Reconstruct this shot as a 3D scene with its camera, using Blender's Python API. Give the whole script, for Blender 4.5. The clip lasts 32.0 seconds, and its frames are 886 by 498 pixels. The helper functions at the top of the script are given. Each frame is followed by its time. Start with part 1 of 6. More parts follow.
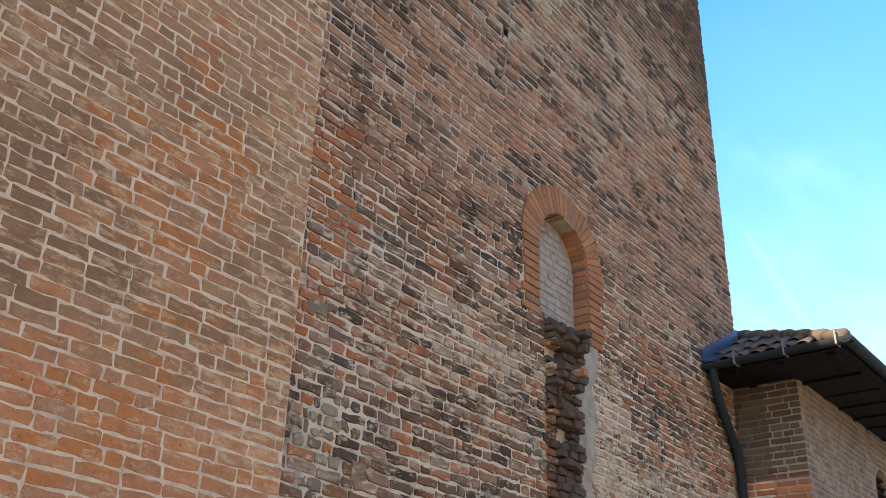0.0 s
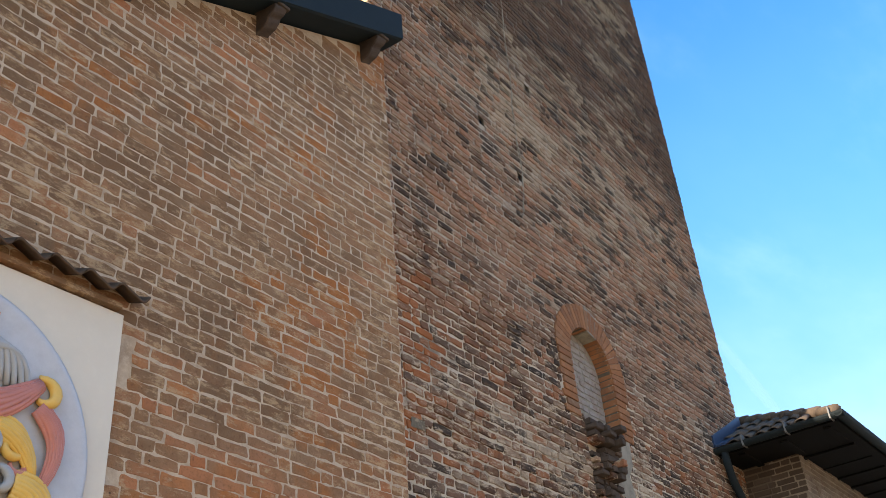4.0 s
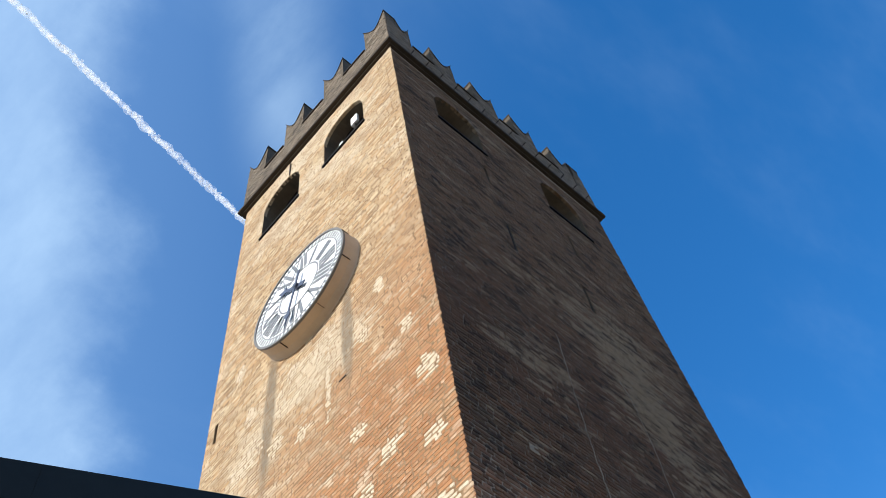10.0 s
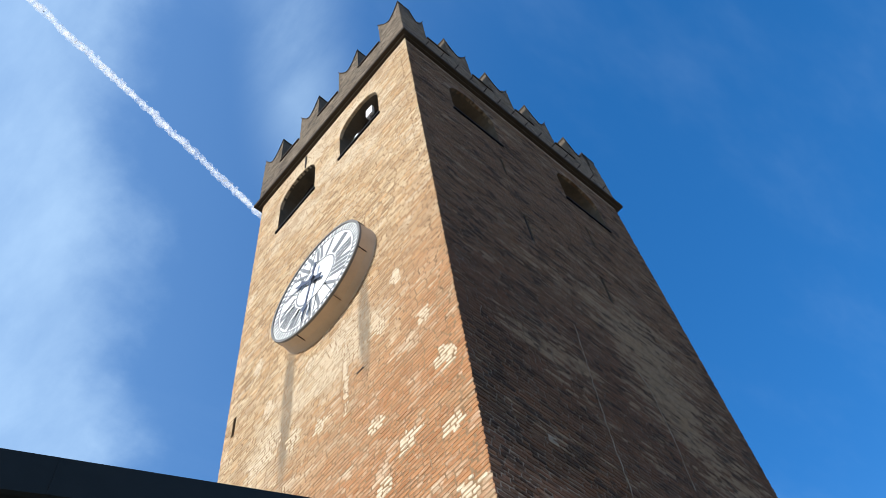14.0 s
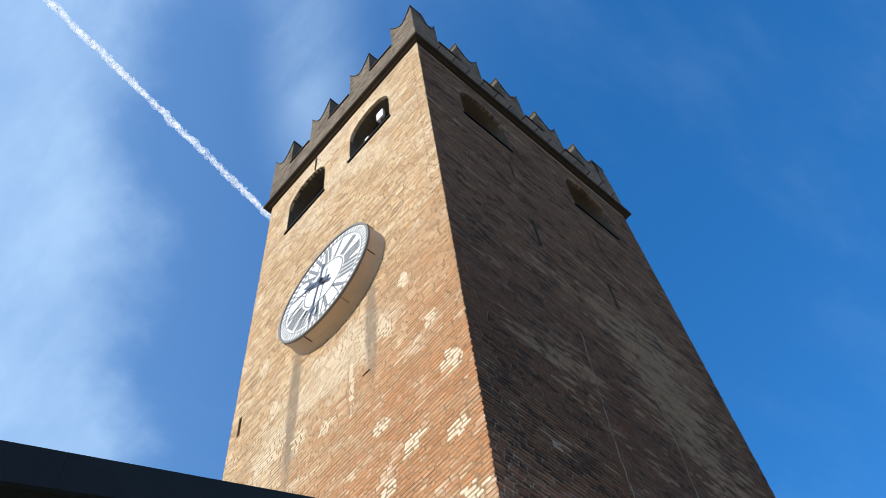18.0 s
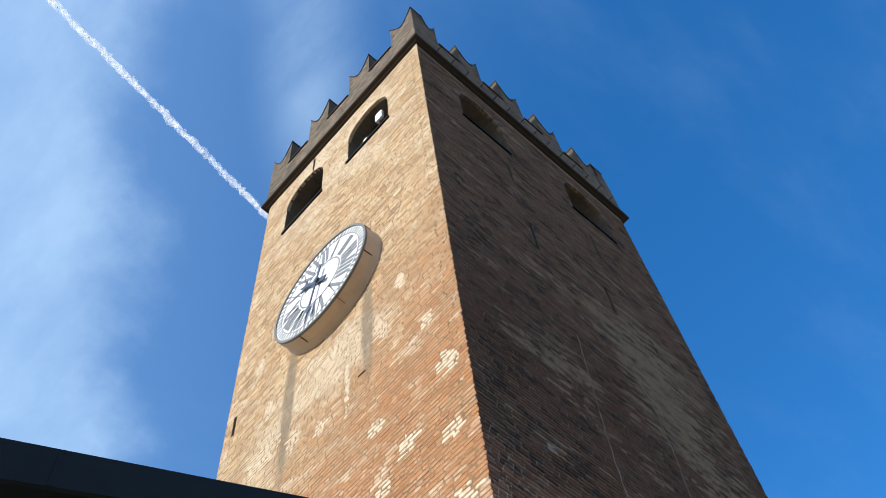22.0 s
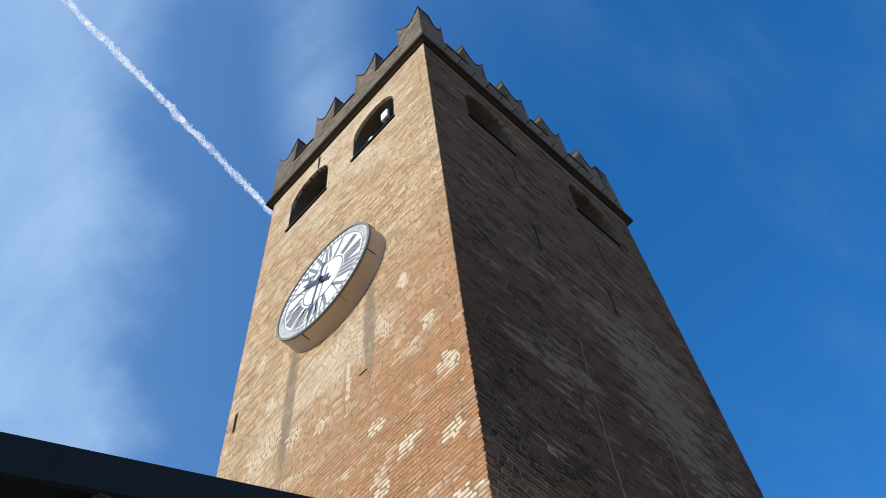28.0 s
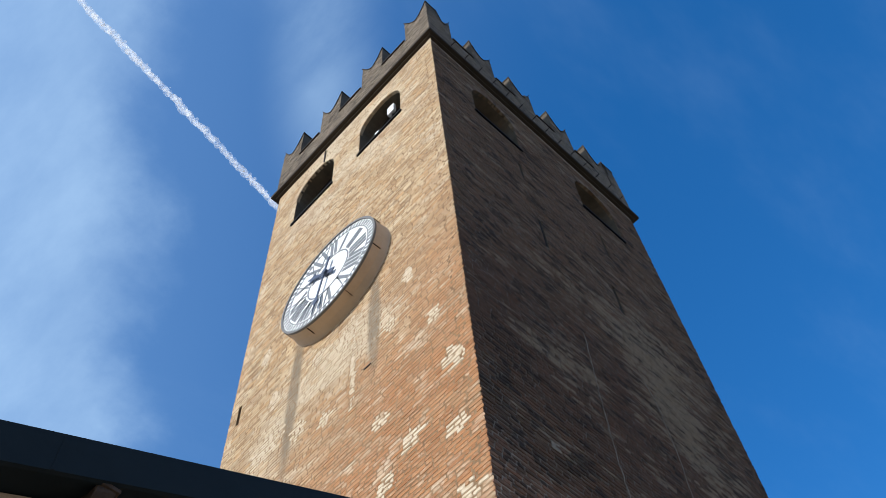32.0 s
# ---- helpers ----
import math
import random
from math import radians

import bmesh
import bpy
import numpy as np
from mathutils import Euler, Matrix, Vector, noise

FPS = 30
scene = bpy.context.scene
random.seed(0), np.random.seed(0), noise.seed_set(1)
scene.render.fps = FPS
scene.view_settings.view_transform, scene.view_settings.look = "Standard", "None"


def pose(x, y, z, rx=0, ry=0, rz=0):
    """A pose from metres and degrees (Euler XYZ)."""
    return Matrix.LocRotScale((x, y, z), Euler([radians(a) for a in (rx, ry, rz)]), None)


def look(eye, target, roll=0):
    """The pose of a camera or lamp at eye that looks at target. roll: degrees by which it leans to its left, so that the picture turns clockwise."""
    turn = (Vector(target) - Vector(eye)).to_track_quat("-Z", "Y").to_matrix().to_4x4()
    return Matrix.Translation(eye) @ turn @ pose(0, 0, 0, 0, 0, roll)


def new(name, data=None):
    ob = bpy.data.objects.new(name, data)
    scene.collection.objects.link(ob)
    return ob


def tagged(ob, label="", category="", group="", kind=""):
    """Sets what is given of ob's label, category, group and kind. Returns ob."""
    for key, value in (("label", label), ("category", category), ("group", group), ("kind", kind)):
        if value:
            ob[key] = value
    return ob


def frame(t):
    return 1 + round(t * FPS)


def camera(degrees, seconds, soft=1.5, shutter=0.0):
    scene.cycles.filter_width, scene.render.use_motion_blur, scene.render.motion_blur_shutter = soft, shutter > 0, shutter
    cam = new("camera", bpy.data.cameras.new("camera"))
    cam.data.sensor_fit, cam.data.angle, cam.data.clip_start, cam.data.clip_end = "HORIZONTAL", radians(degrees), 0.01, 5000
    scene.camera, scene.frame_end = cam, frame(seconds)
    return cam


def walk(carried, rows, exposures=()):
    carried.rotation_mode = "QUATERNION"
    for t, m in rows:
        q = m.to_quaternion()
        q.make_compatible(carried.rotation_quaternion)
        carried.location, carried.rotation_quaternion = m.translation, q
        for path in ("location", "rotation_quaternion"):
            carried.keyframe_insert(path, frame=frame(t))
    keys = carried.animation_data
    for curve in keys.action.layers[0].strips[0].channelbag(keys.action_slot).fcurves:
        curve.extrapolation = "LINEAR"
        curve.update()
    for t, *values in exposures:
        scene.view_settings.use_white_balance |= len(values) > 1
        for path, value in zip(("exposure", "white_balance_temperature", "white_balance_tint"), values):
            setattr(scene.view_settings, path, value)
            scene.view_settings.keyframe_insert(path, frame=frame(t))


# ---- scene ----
cam = camera(47.85, 32.0, soft=0.8)
PATH = [
    (0, (-4.216, -4.739, 2.149), (2.842, 0.788, 6.581), 1.68),
    (0.5, (-5.512, -4.796, 1.576), (2.327, 0.145, 5.337), -0.43),
    (1, (-6.004, -4.958, 1.537), (2.257, -0.068, 4.337), -0.10),
    (1.5, (-5.946, -4.919, 1.488), (2.692, -0.344, 3.597), 0.08),
    (2, (-5.910, -4.902, 1.469), (2.896, -0.486, 3.183), 0.04),
    (2.5, (-5.984, -4.972, 1.452), (2.839, -0.514, 2.962), -0.56),
    (3, (-5.957, -4.947, 1.424), (2.425, -0.132, 3.985), -2.80),
    (3.5, (-5.878, -4.908, 1.430), (1.688, 0.035, 5.709), -4.25),
    (4, (-5.929, -4.897, 1.446), (0.914, -0.073, 6.915), -5.12),
    (4.5, (-5.876, -4.826, 1.546), (0.228, -0.437, 8.141), -7.17),
    (6.5, (-6.095, -5.000, 1.560), (-1.759, -1.945, 10.037), -12.02),
    (7, (-6.069, -4.983, 1.589), (-1.914, -2.069, 10.205), -12.77),
    (7.5, (-6.097, -5.000, 1.585), (-2.050, -2.160, 10.278), -13.09),
    (8, (-6.084, -4.986, 1.579), (-2.146, -2.215, 10.343), -13.34),
    (8.5, (-6.085, -4.984, 1.575), (-2.246, -2.238, 10.391), -13.08),
    (9, (-6.092, -4.968, 1.592), (-2.295, -2.234, 10.430), -12.96),
    (9.5, (-6.099, -4.969, 1.576), (-2.352, -2.190, 10.421), -12.64),
    (10, (-6.086, -4.979, 1.595), (-2.383, -2.139, 10.439), -12.30),
    (10.5, (-6.058, -4.951, 1.615), (-2.390, -2.046, 10.453), -11.80),
    (11, (-6.056, -4.953, 1.604), (-2.370, -2.024, 10.426), -11.93),
    (11.5, (-6.057, -4.956, 1.609), (-2.380, -2.000, 10.426), -11.75),
    (12, (-6.048, -4.948, 1.638), (-2.371, -1.975, 10.449), -11.74),
    (12.5, (-6.065, -4.961, 1.621), (-2.390, -1.997, 10.436), -11.80),
    (13, (-6.059, -4.954, 1.628), (-2.417, -1.988, 10.457), -11.53),
    (13.5, (-6.046, -4.942, 1.649), (-2.420, -1.949, 10.475), -11.02),
    (14, (-6.041, -4.932, 1.663), (-2.421, -1.933, 10.489), -10.88),
    (14.5, (-6.056, -4.945, 1.639), (-2.459, -1.932, 10.470), -10.51),
    (16.5, (-6.057, -4.950, 1.621), (-2.479, -1.961, 10.468), -10.02),
    (17, (-6.057, -4.942, 1.629), (-2.522, -1.890, 10.472), -9.01),
    (17.5, (-6.040, -4.937, 1.648), (-2.492, -1.905, 10.492), -9.14),
    (18, (-6.068, -4.950, 1.607), (-2.529, -1.928, 10.458), -9.09),
    (18.5, (-6.053, -4.947, 1.635), (-2.522, -1.916, 10.486), -8.89),
    (19, (-6.056, -4.945, 1.628), (-2.537, -1.954, 10.498), -8.95),
    (19.5, (-6.055, -4.957, 1.602), (-2.548, -1.965, 10.476), -8.64),
    (20, (-6.058, -4.945, 1.619), (-2.545, -1.967, 10.495), -8.67),
    (20.5, (-6.052, -4.944, 1.623), (-2.531, -1.954, 10.492), -8.63),
    (21, (-6.047, -4.945, 1.630), (-2.501, -1.962, 10.492), -8.86),
    (21.5, (-6.044, -4.941, 1.636), (-2.489, -1.959, 10.494), -8.90),
    (22, (-6.041, -4.939, 1.623), (-2.499, -1.948, 10.483), -8.72),
    (22.5, (-6.050, -4.954, 1.611), (-2.503, -1.940, 10.462), -8.51),
    (23, (-6.057, -4.946, 1.616), (-2.487, -1.907, 10.449), -8.48),
    (23.5, (-6.044, -4.935, 1.669), (-2.433, -1.845, 10.468), -8.25),
    (24, (-6.047, -4.928, 1.644), (-2.482, -1.890, 10.478), -8.31),
    (24.5, (-6.065, -4.945, 1.615), (-2.538, -1.918, 10.469), -8.10),
    (25, (-6.043, -4.939, 1.628), (-2.522, -1.927, 10.489), -8.06),
    (25.5, (-6.053, -4.940, 1.615), (-2.521, -1.912, 10.467), -7.83),
    (27.5, (-6.061, -4.945, 1.603), (-2.548, -1.932, 10.467), -7.39),
    (28, (-6.050, -4.975, 1.607), (-2.533, -1.949, 10.466), -7.35),
    (28.5, (-6.059, -4.941, 1.620), (-2.522, -1.917, 10.471), -7.24),
    (29, (-6.058, -4.950, 1.612), (-2.514, -1.929, 10.461), -7.36),
    (29.5, (-6.060, -4.948, 1.608), (-2.510, -1.914, 10.450), -7.31),
    (30, (-6.047, -4.930, 1.627), (-2.498, -1.904, 10.473), -7.26),
    (30.5, (-6.039, -4.930, 1.624), (-2.507, -1.894, 10.473), -7.02),
    (31, (-6.054, -4.958, 1.605), (-2.526, -1.897, 10.448), -6.73),
    (31.5, (-6.064, -4.948, 1.600), (-2.532, -1.879, 10.438), -6.59),
    (32, (-6.040, -4.934, 1.630), (-2.532, -1.852, 10.473), -6.26),
]

walk(cam, [(t, look(e, p, r)) for t, e, p, r in PATH],
     exposures=[(0.0, 1.54, 7650, 16), (0.6, 1.24, 7600, 15), (1.0, 0.84, 7450, 13), (2.5, 0.62, 7400, 13), (3.0, 0.98, 7600, 14), (4.0, 1.25, 7650, 14), (4.5, 1.03, 7200, 13),
                (6.3, 0.36, 6350, 11), (7.0, 0.31, 6350, 11), (12.0, 0.29, 6350, 11), (22.0, 0.27, 6300, 11), (25.0, 0.15, 6250, 11), (32.0, 0.03, 6100, 11)])

# ---- world and sun ----
SUN_DIR = Vector((-0.91, 0.150, 0.385)).normalized()
world = bpy.data.worlds.new("sky")
scene.world = world
world.use_nodes = True
wn, wl = world.node_tree.nodes, world.node_tree.links
wn.clear()
sky = wn.new("ShaderNodeTexSky")
sky.sky_type, sky.sun_disc = "NISHITA", False
sky.sun_elevation = math.asin(SUN_DIR.z)
sky.sun_rotation = math.atan2(SUN_DIR.x, SUN_DIR.y)
sky.air_density, sky.dust_density, sky.ozone_density = 1.0, 0.55, 2.2
wco = wn.new("ShaderNodeTexCoord")
wsep = wn.new("ShaderNodeSeparateXYZ")
wl.new(wco.outputs["Generated"], wsep.inputs[0])


def wmath(op, a, b=None, c=None):
    n = wn.new("ShaderNodeMath")
    n.operation = op
    for i, v in enumerate((a, b, c)):
        if v is None:
            continue
        if isinstance(v, (int, float)):
            n.inputs[i].default_value = v
        else:
            wl.new(v, n.inputs[i])
    return n.outputs[0]


# thin high cloud: noise on a flat layer overhead
zc = wmath("MAXIMUM", wsep.outputs["Z"], 0.06)
px, py = wmath("DIVIDE", wsep.outputs["X"], zc), wmath("DIVIDE", wsep.outputs["Y"], zc)
wcomb = wn.new("ShaderNodeCombineXYZ")
wl.new(px, wcomb.inputs[0]), wl.new(py, wcomb.inputs[1])


def wnoise(scale, detail, rough, sx, sy, turn, off):
    m = wn.new("ShaderNodeMapping")
    m.inputs["Scale"].default_value = (sx, sy, 1)
    m.inputs["Rotation"].default_value = (0, 0, turn)
    m.inputs["Location"].default_value = (off, off * 0.7, 0)
    wl.new(wcomb.outputs[0], m.inputs[0])
    n = wn.new("ShaderNodeTexNoise")
    n.inputs["Scale"].default_value, n.inputs["Detail"].default_value, n.inputs["Roughness"].default_value = scale, detail, rough
    wl.new(m.outputs[0], n.inputs["Vector"])
    return n.outputs["Fac"]


def wramp(v, lo, hi):
    n = wn.new("ShaderNodeMapRange")
    n.interpolation_type = "SMOOTHSTEP"
    n.inputs["From Min"].default_value, n.inputs["From Max"].default_value = lo, hi
    wl.new(v, n.inputs["Value"])
    return n.outputs["Result"]


bank = wmath("SUBTRACT", wmath("SUBTRACT", py, wmath("MULTIPLY", px, 1.7)), 0.335)
hazy = wmath("MULTIPLY", wramp(bank, -0.95, 0.25), 0.105)
bank = wramp(wmath("ADD", bank, wmath("MULTIPLY", wmath("SUBTRACT", wnoise(4, 7, 0.6, 1, 1, 0.0, 2.0), 0.5), 0.42)), -0.10, 0.14)
bank = wmath("MULTIPLY", bank, wmath("ADD", 0.55, wmath("MULTIPLY", wramp(wnoise(8, 6, 0.6, 1.0, 0.45, 0.9, 5.0), 0.25, 0.8), 0.5)))
veil = wmath("MULTIPLY", wramp(wnoise(2.2, 6, 0.6, 0.6, 1.3, 0.6, 8.0), 0.5, 0.9), 0.10)
far = wmath("MULTIPLY", wramp(wnoise(0.8, 6, 0.55, 0.5, 1.0, 0.3, 1.0), 0.35, 0.75), wramp(wsep.outputs["Z"], 0.70, 0.38))
band = wmath("ABSOLUTE", wmath("SUBTRACT", wmath("SUBTRACT", py, 0.278), wmath("MULTIPLY", wmath("SUBTRACT", px, 0.161), 1.2)))
wisp = wmath("MULTIPLY", wramp(band, 0.12, 0.0), wramp(py, 0.44, 0.30))
wisp = wmath("MULTIPLY", wisp, wramp(wnoise(7, 6, 0.6, 1.2, 0.5, 0.5, 3.0), 0.15, 0.75))
cover = wmath("ADD", wmath("ADD", wmath("MULTIPLY", bank, 0.32), wmath("MULTIPLY", wisp, 0.22)), wmath("ADD", wmath("ADD", veil, hazy), wmath("MULTIPLY", far, 0.18)))
low_air = wmath("MULTIPLY", wramp(wsep.outputs["Z"], 0.62, 0.05), 0.85)

wmix = wn.new("ShaderNodeMix")
wmix.data_type = "RGBA"
wl.new(cover, wmix.inputs["Factor"])
wtint = wn.new("ShaderNodeHueSaturation")
wtint.inputs["Saturation"].default_value, wtint.inputs["Value"].default_value, wtint.inputs["Hue"].default_value = 1.36, 1.17, 0.504
wl.new(sky.outputs[0], wtint.inputs["Color"])
wair = wn.new("ShaderNodeMix")
wair.data_type = "RGBA"
wl.new(low_air, wair.inputs["Factor"]), wl.new(wtint.outputs[0], wair.inputs["A"])
wair.inputs["B"].default_value = (1.02, 1.42, 2.30, 1)
wl.new(wair.outputs["Result"], wmix.inputs["A"])
wmix.inputs["B"].default_value = (4.2, 5.55, 6.5, 1)
bg = wn.new("ShaderNodeBackground")
bg.inputs["Strength"].default_value = 0.195
wl.new(wmix.outputs["Result"], bg.inputs["Color"])
wout = wn.new("ShaderNodeOutputWorld")
wl.new(bg.outputs[0], wout.inputs["Surface"])

sun = new("sun", bpy.data.lights.new("sun", "SUN"))
sun.data.energy, sun.data.angle, sun.data.color = 4.15, radians(0.53), (1.0, 0.94, 0.85)
sun.matrix_world = look(SUN_DIR * 60, (0, 0, 0))

# ---- materials ----


class Nodes:
    """A short way to write node materials."""

    def __init__(self, name):
        self.m = bpy.data.materials.new(name)
        self.m.use_nodes = True
        self.n, self.l = self.m.node_tree.nodes, self.m.node_tree.links
        self.p = self.n["Principled BSDF"]
        self.geo = self.n.new("ShaderNodeNewGeometry")

    def put(self, v, socket):
        if isinstance(v, (int, float)):
            socket.default_value = v
        elif isinstance(v, (tuple, list)):
            socket.default_value = (*v, 1) if len(v) == 3 and len(socket.default_value) == 4 else v
        else:
            self.l.new(v, socket)

    def math(self, op, a, b=0.0, c=0.0):
        n = self.n.new("ShaderNodeMath")
        n.operation = op
        for i, v in enumerate((a, b, c)):
            self.put(v, n.inputs[i])
        return n.outputs[0]

    def noise(self, scale, detail=4, rough=0.6, stretch=(1, 1, 1), offset=0.0, distortion=0.0):
        m = self.n.new("ShaderNodeMapping")
        m.inputs["Scale"].default_value = stretch
        m.inputs["Location"].default_value = (offset, offset * 1.7, offset * 0.6)
        self.l.new(self.geo.outputs["Position"], m.inputs[0])
        n = self.n.new("ShaderNodeTexNoise")
        n.inputs["Scale"].default_value, n.inputs["Detail"].default_value = scale, detail
        n.inputs["Roughness"].default_value, n.inputs["Distortion"].default_value = rough, distortion
        self.l.new(m.outputs[0], n.inputs["Vector"])
        return n.outputs["Fac"]

    def ramp(self, v, lo, hi, a=0.0, b=1.0):
        n = self.n.new("ShaderNodeMapRange")
        n.interpolation_type = "SMOOTHSTEP"
        for k, x in (("From Min", lo), ("From Max", hi), ("To Min", a), ("To Max", b)):
            n.inputs[k].default_value = x
        self.l.new(v, n.inputs["Value"])
        return n.outputs["Result"]

    def colors(self, v, stops, hard=False):
        n = self.n.new("ShaderNodeValToRGB")
        n.color_ramp.interpolation = "CONSTANT" if hard else "LINEAR"
        el = n.color_ramp.elements
        while len(el) < len(stops):
            el.new(0.5)
        for e, (pos, c) in zip(el, stops):
            e.position, e.color = pos, (*c, 1)
        self.l.new(v, n.inputs[0])
        return n.outputs[0]

    def mix(self, fac, a, b, mode="MIX"):
        n = self.n.new("ShaderNodeMix")
        n.data_type, n.blend_type = "RGBA", mode
        self.put(fac, n.inputs["Factor"]), self.put(a, n.inputs["A"]), self.put(b, n.inputs["B"])
        return n.outputs["Result"]

    def sep(self):
        n = self.n.new("ShaderNodeSeparateXYZ")
        self.l.new(self.geo.outputs["Position"], n.inputs[0])
        return n.outputs

    def bump(self, v, strength, distance):
        n = self.n.new("ShaderNodeBump")
        n.inputs["Strength"].default_value, n.inputs["Distance"].default_value = strength, distance
        self.l.new(v, n.inputs["Height"])
        self.l.new(n.outputs[0], self.p.inputs["Normal"])

    def done(self, color, rough=0.9, metal=0.0):
        self.put(color, self.p.inputs["Base Color"])
        self.put(rough, self.p.inputs["Roughness"])
        self.p.inputs["Metallic"].default_value = metal
        if metal < 0.1 and isinstance(rough, float) and rough > 0.7:
            self.p.inputs["Specular IOR Level"].default_value = 0.15
        return self.m

    def each(self):
        """A random value for each brick, whether it is an object or an island."""
        info = self.n.new("ShaderNodeObjectInfo")
        return self.math("FRACT", self.math("ADD", self.geo.outputs["Random Per Island"], info.outputs["Random"]))


def spots(k, centre, size, edge=0.35):
    """A soft ellipsoid round a place, to give a stain its place on a wall."""
    x, y, z = k.sep()
    d = None
    for v, c, s in zip((x, y, z), centre, size):
        q = k.math("POWER", k.math("DIVIDE", k.math("SUBTRACT", v, c), s), 2.0)
        d = q if d is None else k.math("ADD", d, q)
    return k.ramp(k.math("SQRT", d), 1.0 + edge, 1.0 - edge)


HOUSE = [(0.0, (0.40, 0.17, 0.095)), (0.16, (0.46, 0.235, 0.145)), (0.30, (0.36, 0.19, 0.12)), (0.44, (0.47, 0.21, 0.115)),
         (0.58, (0.33, 0.20, 0.14)), (0.72, (0.44, 0.16, 0.075)), (0.84, (0.27, 0.195, 0.145)), (0.92, (0.41, 0.215, 0.14)), (1.0, (0.49, 0.215, 0.09))]
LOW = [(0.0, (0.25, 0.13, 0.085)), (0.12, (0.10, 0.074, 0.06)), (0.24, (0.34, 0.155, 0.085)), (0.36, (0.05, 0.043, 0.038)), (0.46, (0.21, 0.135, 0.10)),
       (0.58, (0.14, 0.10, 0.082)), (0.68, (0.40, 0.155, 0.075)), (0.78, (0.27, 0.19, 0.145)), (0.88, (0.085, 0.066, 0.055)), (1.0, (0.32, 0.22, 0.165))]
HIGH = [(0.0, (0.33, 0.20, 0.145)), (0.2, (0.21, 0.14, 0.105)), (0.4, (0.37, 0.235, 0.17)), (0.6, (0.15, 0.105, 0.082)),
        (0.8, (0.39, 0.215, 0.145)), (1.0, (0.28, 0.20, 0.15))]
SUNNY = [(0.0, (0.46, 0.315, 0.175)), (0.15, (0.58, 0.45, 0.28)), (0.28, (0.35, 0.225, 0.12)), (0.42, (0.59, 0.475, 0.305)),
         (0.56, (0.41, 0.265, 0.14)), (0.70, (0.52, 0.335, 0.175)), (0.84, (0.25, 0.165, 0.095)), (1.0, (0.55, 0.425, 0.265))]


def house_brick():
    k = Nodes("house_brick")
    e0 = k.each()
    c = k.mix(0.22, k.colors(e0, HOUSE), (0.40, 0.215, 0.13))
    e = k.math("FRACT", k.math("MULTIPLY", e0, 7.31))
    z = k.sep()[2]
    # the courses higher up are browner and greyer than the red ones near the ground
    grey = k.math("ADD", k.math("ADD", k.noise(0.75, 4), k.math("MULTIPLY", e, 0.28)), k.ramp(z, 2.6, 5.5, -0.06, 0.16))
    c = k.mix(k.ramp(grey, 0.56, 0.80, 0, 0.75), c, (0.27, 0.195, 0.135))
    soot = k.math("ADD", k.math("ADD", k.noise(0.45, 6, 0.65, (1, 1, 1.6), 2.5), k.math("MULTIPLY", e, 0.16)), k.ramp(z, 3.0, 6.5, -0.03, 0.10))
    c = k.mix(k.ramp(soot, 0.56, 0.76, 0, 0.75), c, (0.165, 0.115, 0.08))
    warm = k.math("ADD", k.noise(0.9, 4, 0.6, (1, 1, 1), 6.0), k.math("MULTIPLY", e, 0.24))
    c = k.mix(k.ramp(warm, 0.68, 0.82, 0, 0.75), c, (0.42, 0.17, 0.06))
    c = k.mix(k.ramp(k.noise(9, 6, 0.7), 0.45, 0.72, 0, 0.5), c, (0.21, 0.12, 0.075))
    # lime worked over the faces from the joints
    smear = k.math("ADD", k.noise(11, 8, 0.78, (0.6, 1, 1.5), 4.0), k.math("MULTIPLY", k.noise(0.8, 3, 0.5, (1, 1, 1), 9.0), 0.25))
    c = k.mix(k.ramp(smear, 0.62, 0.76, 0, 0.8), c, (0.48, 0.37, 0.26))
    c = k.mix(k.ramp(k.noise(50, 4, 0.75), 0.5, 0.75, 0, 0.55), c, (0.11, 0.068, 0.046))
    c = k.mix(k.ramp(k.noise(26, 3, 0.6, (0.7, 1, 1), 1.0), 0.68, 0.74, 0, 0.8), c, (0.06, 0.045, 0.035))
    c = k.mix(1.0, c, (1.10, 0.92, 0.73), "MULTIPLY")
    k.bump(k.noise(35, 8, 0.8), 0.9, 0.012)
    return k.done(c, 0.92)


# where lime and pale weathering lie on the shaded face: u, z, half width, half height, weight
PALE_ZONES = ((2.6, 15.4, 0.7, 1.1, 0.15), (1.5, 15.4, 0.7, 0.8, 0.08), (5.3, 17.2, 0.9, 1.6, 0.15), (5.2, 19.4, 1.1, 1.4, 0.10), (6.7, 16.2, 1.3, 4.2, 0.13),
              (4.5, 14.9, 0.6, 1.2, 0.07), (3.2, 27.6, 3.6, 0.7, 0.10), (3.4, 18.6, 1.3, 1.0, 0.06), (3.8, 10.4, 2.8, 1.5, 0.13))
PALE_LOW = ((1.7, 5.1, 1.5, 0.55, 0.07), (4.55, 4.9, 0.5, 1.0, 0.12), (1.2, 2.0, 1.0, 0.5, 0.08), (6.2, 4.2, 1.6, 1.2, 0.08), (2.3, 3.1, 1.2, 0.6, 0.06), (5.0, 2.3, 0.9, 0.7, 0.08))


def zones(k, table):
    total = 0.0
    for cu, cz, su, sz, q in table:
        total = k.math("ADD", k.math("MULTIPLY", spots(k, (cu, 0, cz), (su, 9, sz), 0.6), q), total)
    return total


